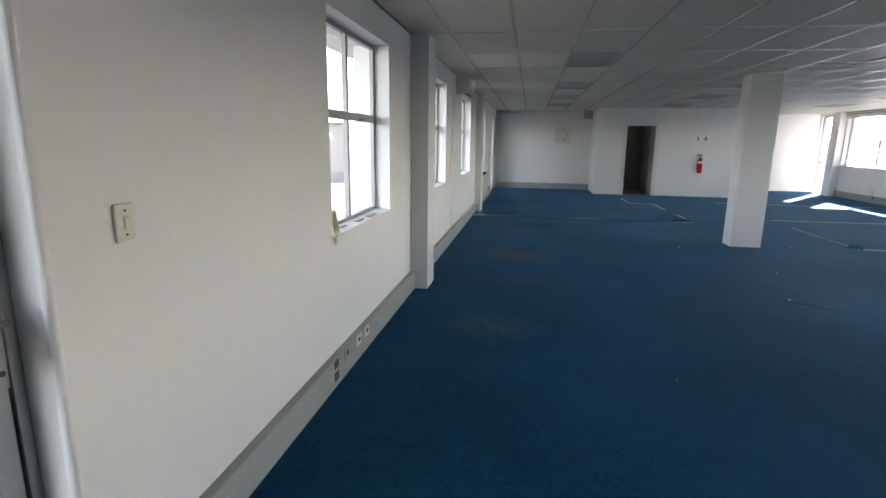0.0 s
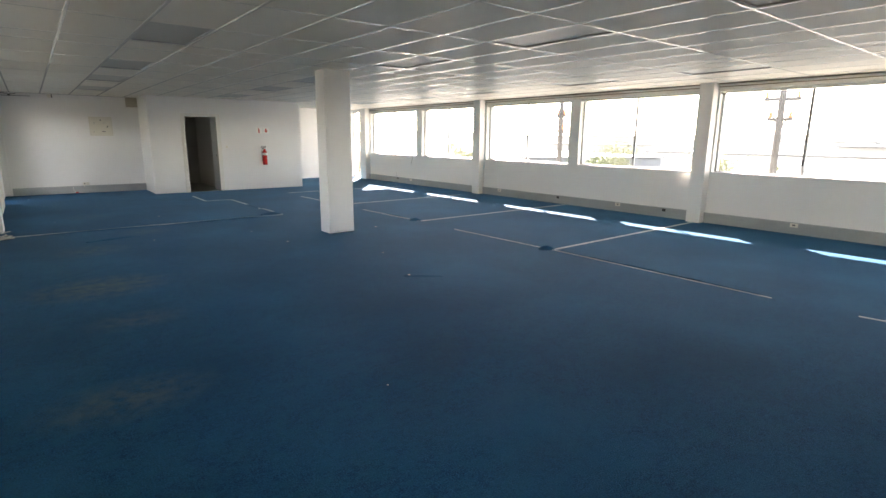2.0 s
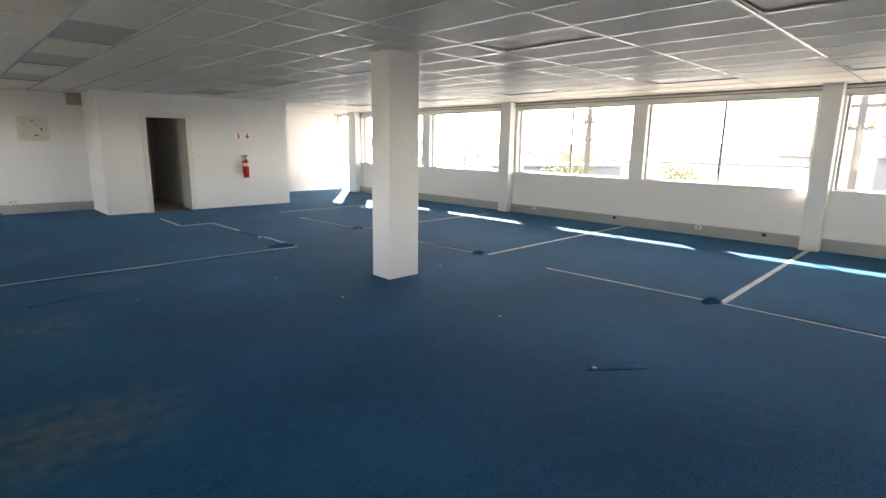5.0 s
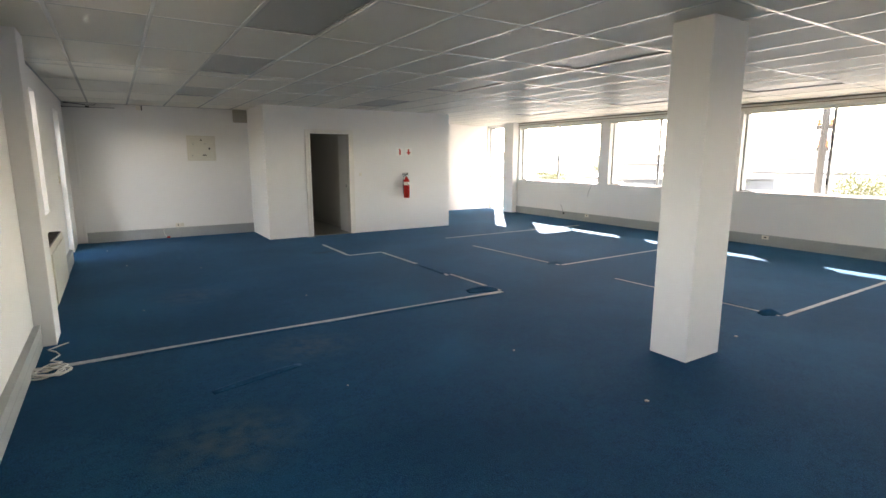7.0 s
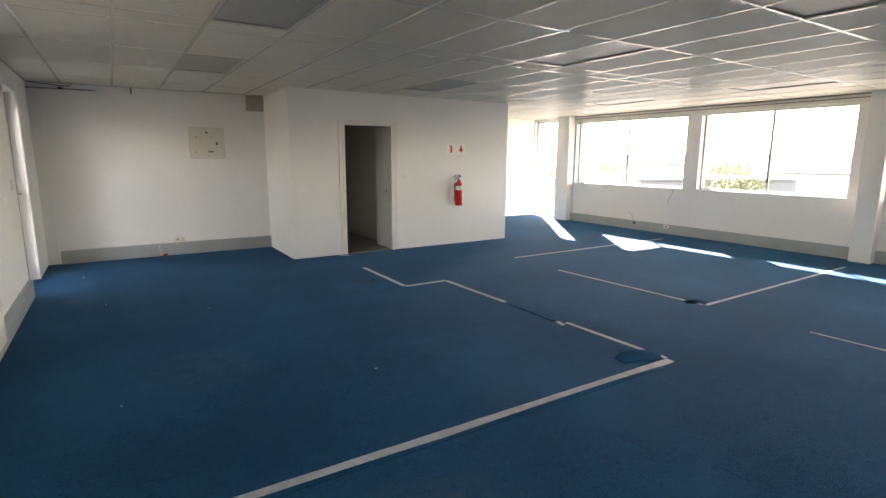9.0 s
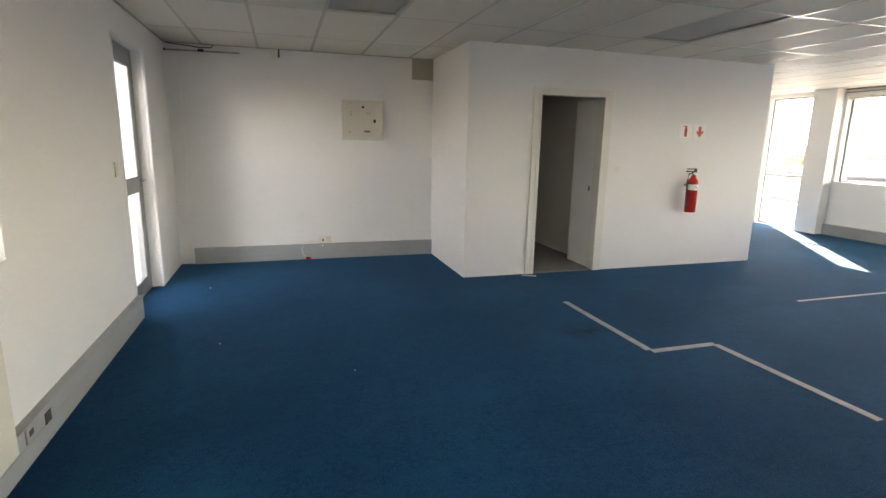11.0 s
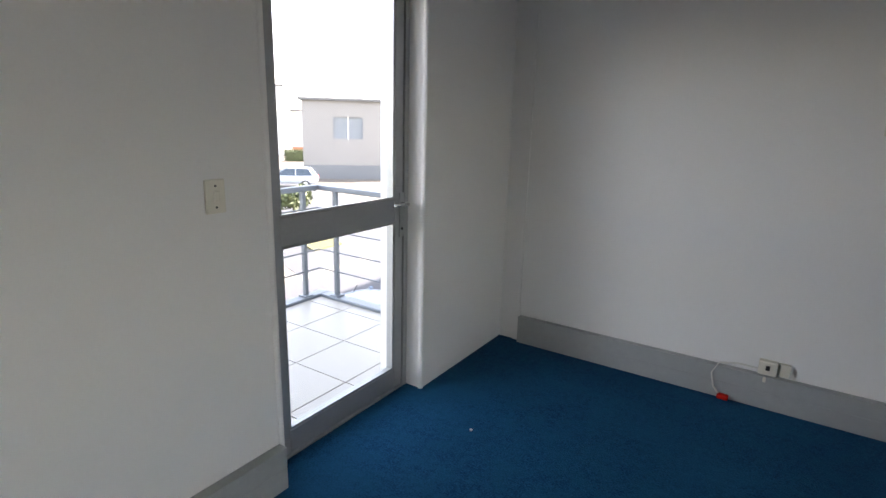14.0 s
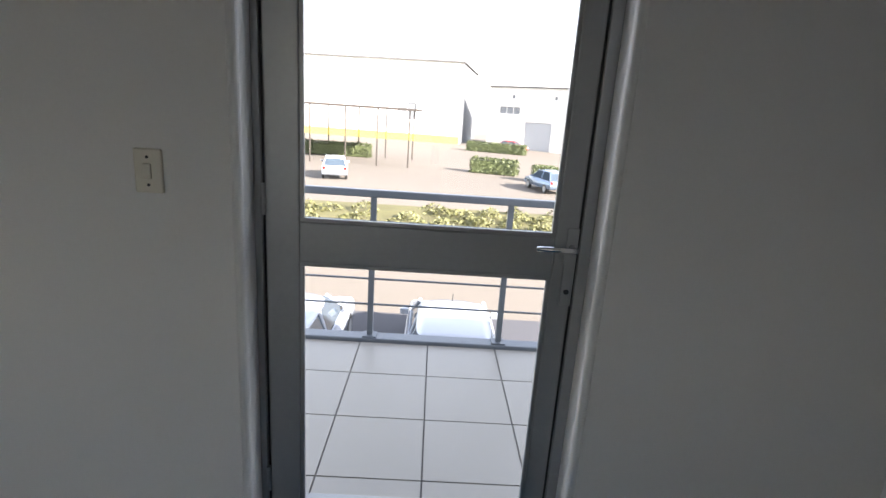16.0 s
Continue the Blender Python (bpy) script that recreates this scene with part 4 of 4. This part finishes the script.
def hedge(name, at, turn, L, D, H):
    o = thing(name, "clipped green garden hedge on the paving", "hedge", at, group="clipped hedges")
    o.rotation_euler.z = radians(turn)
    bm = bmesh.new()

    def spot():
        side = random.random()
        x, y, z = random.uniform(-L / 2, L / 2), random.uniform(-D / 2, D / 2), random.uniform(0.05, H)
        if side < 0.4:
            z = H + random.gauss(0, 0.06)
        elif side < 0.85:
            y = random.choice((-D / 2, D / 2)) + random.gauss(0, 0.07)
        else:
            x = random.choice((-L / 2, L / 2)) + random.gauss(0, 0.07)
        return Vector((x, y, z)), Vector((random.gauss(0, 1), random.gauss(0, 1), random.gauss(0, 1) + 0.6)).normalized()
    leaves(bm, int(260 * L), spot, 0.11)
    part("foliage", bm, LEAF, o)
    core_bm = bmesh.new()
    add_box(core_bm, (-L / 2 + 0.12, -D / 2 + 0.12, 0), (L / 2 - 0.12, D / 2 - 0.12, H - 0.12), 0.1)
    part("twigs", core_bm, LEAF, o)
    return o


for at, turn, L in (((-39, 30.5, -3.4), 64, 7.5), ((-44, 21, -3.4), 75, 4.0), ((-62, 38, -3.4), 60, 9), ((-54, 51, -3.4), 58, 9), ((-70, 24, -3.4), 70, 8), ((-48, 58, -3.4), 50, 5), ((-40, 24.5, -3.4), 70, 2.0), ((-52, 6, -3.4), 85, 7)):
    hedge("hedge", at, turn, L, 1.1, 1.25)


def car(at, turn, paint, label):
    """A hatchback; its nose points along +x."""
    o = thing("car", label, "car", at)
    o.rotation_euler.z = radians(turn)
    low = [(-2.0, 0.35), (-2.05, 0.75), (-1.9, 0.95), (0.95, 0.95), (1.85, 0.80), (2.05, 0.60), (2.05, 0.35)]
    bm = bmesh.new()
    rings = []
    for y, k in ((-0.84, 0.94), (-0.78, 1.0), (0.78, 1.0), (0.84, 0.94)):
        rings.append([bm.verts.new((x * (0.985 if k < 1 else 1), y, 0.35 + (z - 0.35) * k)) for x, z in low])
    for a, b in zip(rings, rings[1:]):
        for i in range(len(low)):
            bm.faces.new((a[i], a[(i + 1) % len(low)], b[(i + 1) % len(low)], b[i]))
    bm.faces.new(rings[0]), bm.faces.new(rings[-1][::-1])
    bmesh.ops.bevel(bm, geom=bm.edges[:], offset=0.05, segments=2, affect="EDGES")
    part("body", bm, paint, o, smooth=True)
    cab = bmesh.new()
    base = [(-1.85, -0.76), (0.95, -0.76), (0.95, 0.76), (-1.85, 0.76)]
    top = [(-1.45, -0.58), (0.15, -0.58), (0.15, 0.58), (-1.45, 0.58)]
    a, b = [cab.verts.new((x, y, 0.94)) for x, y in base], [cab.verts.new((x, y, 1.43)) for x, y in top]
    for i in range(4):
        cab.faces.new((a[i], a[(i + 1) % 4], b[(i + 1) % 4], b[i]))
    cab.faces.new(b), cab.faces.new(a[::-1])
    part("windows", cab, DARKGLASS, o, "dark tinted car glass")
    rf = bmesh.new()
    sheet = []
    for i in range(11):
        u = -1 + i * 0.2
        wide = 0.62 - 0.10 * abs(u) ** 4
        sheet.append([rf.verts.new((-0.65 + 0.88 * u * (1 - 0.05 * (v / 4) ** 2), wide * v / 4, 1.505 - 0.05 * u ** 4 - 0.045 * abs(v / 4) ** 2.5)) for v in range(-4, 5)])
    for a, b in zip(sheet, sheet[1:]):
        for v in range(8):
            rf.faces.new((a[v], b[v], b[v + 1], a[v + 1]))
    lip = bmesh.ops.extrude_edge_only(rf, edges=[e for e in rf.edges if e.is_boundary])
    for v in lip["geom"]:
        if isinstance(v, bmesh.types.BMVert):
            v.co.z -= 0.05
    part("roof", rf, paint, o, smooth=True)
    for x0, x1 in ((-1.82, -1.45), (0.92, 0.16), (-0.55, -0.55)):
        for s in (-1, 1):
            part("pillar", tube((x0, s * 0.75, 0.94), (x1, s * 0.59, 1.45), 0.035, seg=6), paint, o)
    for x in (-1.25, 1.3):
        for s in (-1, 1):
            w = part("wheel", lathe([(0.22, -0.09), (0.31, -0.08), (0.32, 0), (0.31, 0.08), (0.22, 0.09)], 20), RUBBER, o)
            w.rotation_euler.x, w.location = radians(90), (x, s * 0.76, 0.32)
            part("rim", lathe([(0.05, -0.096), (0.2, -0.095), (0.2, 0.095), (0.05, 0.096)], 14), ALU, w)
    for s in (-1, 1):
        part("headlight", box((1.93, s * 0.6 - 0.17, 0.62), (2.03, s * 0.6 + 0.17, 0.74), 0.03), SIGNWHITE, o)
        part("tail_light", box((-2.05, s * 0.68 - 0.09, 0.70), (-1.97, s * 0.68 + 0.09, 0.90), 0.02), RED, o)
        part("mirror", box((0.62, s * 0.9 - 0.08, 0.95), (0.72, s * 0.9 + 0.08, 1.07), 0.02), paint, o)
    part("aerial", tube((0.05, 0, 1.47), (-0.08, 0, 1.68), 0.008, seg=6), BLACK, o)
    return o


car((-8.55, 16.4, -3.4), 180, CAR_WHITE, "white hatchback parked below the balcony")
car((-8.5, 13.5, -3.4), 180, CAR_WHITE, "white hatchback parked beside another car")
car((-6.4, 21.6, -3.4), 172, CAR_SILVER, "silver blue hatchback parked on the asphalt")
car((-8.3, 30.4, -3.4), 200, CAR_SILVER, "silver hatchback parked in the shade of the block")
car((-7.6, 4.2, -3.4), 180, CAR_SILVER, "silver hatchback parked below the windows")
car((-35.5, 23.8, -3.4), 195, CAR_SILVER, "silver hatchback standing on the driveway")
car((-75, 27, -3.4), 60, CAR_RED, "red hatchback parked at the warehouse")
car((-62, 45, -3.4), 240, CAR_WHITE, "white hatchback parked at the offices")
car((-54, 54, -3.4), 240, CAR_SILVER, "silver hatchback parked at the offices")
car((-36, 9.0, -3.4), 190, CAR_WHITE, "white hatchback near the car port")
car((-30, 40, -3.4), 220, CAR_WHITE, "white hatchback on the far parking")


def building(name, p, q, depth, z1, mat, label, rows, door=None, plinth=None):
    """A house along p to q seen from its right side; rows of windows: (z0, z1, [(u0, u1)])."""
    p, q = Vector((*p, 0)), Vector((*q, 0))
    d = q - p
    L = d.length
    o = thing(name, label, "building", (p.x, p.y, -3.4))
    o.rotation_euler.z = math.atan2(d.y, d.x)
    H = z1 + 3.4
    holes = [(u0, u1, a, b) for a, b, us in rows for u0, u1 in us] + ([(door[0], door[1], 0.0, door[2])] if door else [])
    part("wall", wall_mesh("x", 0.0, 0.3, 0.0, L, 0.0, H, holes), mat, o)
    # sides and back: a darker grey behind white fronts, far_works_wall behind others
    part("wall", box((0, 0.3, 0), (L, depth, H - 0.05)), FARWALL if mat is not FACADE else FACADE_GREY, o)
    part("roof", box((-0.3, -0.35, H), (L + 0.3, depth + 0.3, H + 0.22), 0.03), ROOF, o, "grey sheet metal roof edge")
    for u0, u1, a, b in holes:
        w = part("window" if not (door and u0 == door[0]) else "roller_door", box((u0, 0.20, a), (u1, 0.24, b)), FARGLASS if not (door and u0 == door[0]) else SHUTTER, o)
        n = max(1, round((u1 - u0) / 1.2))
        if not (door and u0 == door[0]):
            for k in range(1, n):
                x = u0 + (u1 - u0) * k / n
                part("frame", box((x - 0.05, 0.15, a), (x + 0.05, 0.20, b)), FACADE, w)
    if plinth:
        part("plinth", box((0, -0.04, 0), (L, -0.004, 1.2)), plinth, o)
    return o


building("office_building", (-85.0, 24.0), (-57.5, 62.5), 14, 5.8, FACADE, "long white two-storey office block with a grey roof edge",
         [(5.3, 6.3, [(2, 5.5), (17.5, 22), (24.5, 29), (40, 44.5)]), (0.2, 3.0, [(18.5, 21), (25.5, 28), (41, 44)]), (0.4, 6.0, [(33.5, 37.5)]), (7.6, 8.1, [(4, 4.5), (11, 11.5), (19, 19.5), (26, 26.5), (34, 34.5), (41, 41.5)])], door=(6.5, 11.0, 4.2))
building("office_wing", (-57.0, 63.5), (-38, 82), 12, 2.6, FACADE, "lower white office wing with brick panels",
         [(3.6, 4.8, [(2, 6), (9, 13), (16, 21)]), (0.5, 2.2, [(3, 6), (11, 13)])], plinth=BRICK)
building("warehouse", (-92, -30), (-84, 19.5), 25, 9.0, FACADE, "large white warehouse with a yellow plinth", [(3.4, 6.0, [(40, 43)])], plinth=YELLOW)
building("gatehouse", (-33.5, 44.5), (-20.5, 57.0), 10, 3.1, FARWALL, "pale grey two-storey building with a dark plinth",
         [(3.4, 5.2, [(2.5, 5), (7.5, 10), (12.5, 15)]), (0.3, 2.6, [(8.5, 10.5)])], plinth=FACADE_GREY)
o = building("neighbour_hall", (36, -30), (36, 7.5), 20, 1.2, HALL, "long grey hall with a low roof", [])
o.rotation_euler.z = radians(-90)
o.location = (36, 7.5, -3.4)
o.scale = (1, 1, 1)
o = building("far_store", (70, 10), (70, 40), 18, -0.3, FACADE, "pale low store building", [])
o.rotation_euler.z = radians(-90)
o.location = (70, 42, -3.4)
o = building("far_shed", (60, 40), (60, 70), 18, -0.8, FACADE, "pale low shed among the buildings", [])
o.rotation_euler.z = radians(-115)
o.location = (58, 70, -3.4)

# low town east of the building
for nm, y1, x, L, dep, top, turn, mt, lab in (("far_works", 26, 95, 26, 15, 0.6, -95, FARWALL, "pale grey low works building with a metal roof"), ("far_works", 62, 120, 34, 20, 1.2, -80, FACADE, "pale works building with a metal roof"),
                                       ("far_works", 100, 110, 30, 15, 0.2, -110, FARWALL, "pale grey low works building with a metal roof"), ("far_works", 18, 150, 40, 20, 2.6, -85, FARWALL, "pale grey long works building far off"),
                                       ("far_works", 140, 150, 60, 20, 2.2, -120, FARWALL, "pale grey long works building far off"), ("far_works", 12.5, 62, 9, 12, 2.9, -90, FARWALL, "pale grey shed with a sloping roof behind the hall")):
    o = building(nm, (0, 0), (L, 0), dep, top, mt, lab, [])
    o.rotation_euler.z, o.location = radians(turn), (x, y1, -3.4)

o = thing("roof_stay", "thin steel stay sloping down to the roof", "stay")
part("rod", tube((-24.3, 50.3, 10.3), (-20.6, 52.6, 1.5), 0.16, seg=6), STEEL, o)

# car port on posts
o = thing("car_port", "flat car port roof on thin steel posts", "car port", (-46, 8.2, -3.4))
# near-black roof: the shade of its underside is put into the colour
part("roof", box((-7, -12, 4.75), (2, 6.2, 4.95), 0.03), TIMBER, o)
for y in (-8.4, -3.0, 0.0, 2.7, 5.4):
    for x in (-6.4, 1.4):
        part("post", tube((x, y, 0), (x, y, 4.75), 0.065, seg=8), TIMBER, o)


def utility_pole(at, turn, h, L):
    o = thing("utility_pole", "dark timber utility pole with short cross arms", "utility pole", at, group="utility poles")
    o.rotation_euler.z = radians(turn)
    part("shaft", tube((0, 0, 0), (0, 0, h), 0.095, 0.07, 10), POLE, o)
    for z, k in ((h - 0.5, 1.0), (h - 0.95, 0.7)):
        arm = part("cross_arm", box((-0.04, -L * k, z - 0.04), (0.04, L * k, z + 0.04), 0.008), POLE, o)
        for y in (-L * k + 0.05, L * k - 0.05):
            part("insulator", lathe([(0.03, 0.04), (0.045, 0.07), (0.025, 0.1), (0.04, 0.13), (0.02, 0.17)], 10, (0, y, z)), BRICK, arm)
    for q in (-1, 1):
        part("brace", tube((0.05, q * L * 0.85, h - 0.54), (0.05, -q * L * 0.2, h - 1.4), 0.022, seg=6), STEEL, o)
    return o


utility_pole((13.2, 5.36, -3.4), 10, 6.35, 0.36)
utility_pole((12.5, 11.1, -3.4), 10, 6.1, 0.16)


def tree(at, h, r, mat, label):
    o = thing("tree", label, "tree", at)
    bm = tube((0, 0, 0), (0.1, 0, h * 0.45), 0.16, 0.09, 9)
    tips = []
    for k in range(9):
        a = k * 0.7
        tip = Vector((math.cos(a) * r * random.uniform(0.4, 0.8), math.sin(a) * r * random.uniform(0.4, 0.8), h * random.uniform(0.5, 0.85)))
        add_tube(bm, (0.08, 0, h * random.uniform(0.25, 0.45)), tip, 0.06, 0.02, 6)
        tips.append(tip)
    part("trunk", bm, BARK, o)
    fm = bmesh.new()

    def spot():
        c = random.choice(tips) + Vector((random.gauss(0, 1), random.gauss(0, 1), random.gauss(0, 0.8))) * r * 0.26
        return c, Vector((random.gauss(0, 1), random.gauss(0, 1), random.gauss(0, 1))).normalized()
    leaves(fm, 2600, spot, 0.10)
    part("crown", fm, mat, o)
    return o


tree((28, 2.4, -3.4), 3.6, 2.0, OLIVE, "small yellow-green tree in front of the hall")
tree((33, 12.5, -3.4), 3.0, 1.7, OLIVE, "low olive-green tree beside the pole")
tree((40, 30, -3.4), 3.2, 2.0, LEAF, "round green tree among the buildings")
for x, y, h, r in ((46, 22, 3.6, 2.4), (52, 36, 3.2, 2.6), (44, 52, 3.8, 2.4), (60, 60, 4.0, 3.0), (36, 66, 3.4, 2.4), (75, 50, 4.4, 3.4), (66, 84, 4.6, 3.4), (50, 100, 4.4, 3.4), (90, 110, 5, 4)):
    tree((x, y, -3.4), h, r, OLIVE, "hazy green tree among the low buildings")
tree((-20.5, 32.2, -3.4), 1.5, 0.8, LEAF, "small green tree on the grass island")

# ground cover behind the railing
bm = bmesh.new()
humps = [(random.uniform(-25.5, -18), random.uniform(2, 23.5), random.uniform(0.4, 0.9), random.uniform(0.15, 0.5)) for _ in range(90)]


def cover_spot():
    hx, hy, hr, hh = random.choice(humps)
    a, k = random.uniform(0, 6.283), math.sqrt(random.random())
    return Vector((hx + hr * k * math.cos(a), hy + hr * k * math.sin(a), -3.34 + hh * (1 - k * k) * random.uniform(0.7, 1.1))), Vector((random.gauss(0, 0.7), random.gauss(0, 0.7), 1)).normalized()


leaves(bm, 9000, cover_spot, 0.09)
tagged(finish("ground_cover", bm, OLIVE), "low yellow-green ground cover plants on the verge", "plants", kind="stuff")

# far hills
bm = bmesh.new()
n = 160
ring = []
for i in range(n):
    a = 2 * math.pi * i / n
    h = 14 + 16 * noise.noise(Vector((math.cos(a) * 3, math.sin(a) * 3, 0))) + 7 * noise.noise(Vector((math.cos(a) * 11, math.sin(a) * 11, 2)))
    ring.append([bm.verts.new((1500 * math.cos(a), 1500 * math.sin(a), -6)), bm.verts.new((1560 * math.cos(a), 1560 * math.sin(a), max(4, h)))])
for i in range(n):
    a, b = ring[i], ring[(i + 1) % n]
    bm.faces.new((a[0], b[0], b[1], a[1]))
structure("backdrop", bm, HILL, "low hazy hills on the horizon", "hills")

# ---- balcony tiles, piece by piece ----
xs, ys, P = -2.602, 15.472, 0.480
tile_mesh = None
for i in range(-2, 4):
    for j in range(-7, 6):
        x0, y0 = max(xs + i * P, BX) + 0.004, max(ys + j * P, BS) + 0.004
        x1, y1 = min(xs + (i + 1) * P, WO) - 0.004, min(ys + (j + 1) * P, BN) - 0.004
        if x1 - x0 < 0.03 or y1 - y0 < 0.03:
            continue
        full = x1 - x0 > P - 0.01 and y1 - y0 > P - 0.01
        if full and tile_mesh:
            t = new("tile", tile_mesh)
            t.parent = bed
        else:
            bm = box((0, 0, -0.005), (x1 - x0, y1 - y0, 0.004), 0.0015)
            t = part("tile", bm, TILE, bed)
            if full:
                tile_mesh = t.data
        t.location = (x0, y0, BZ)
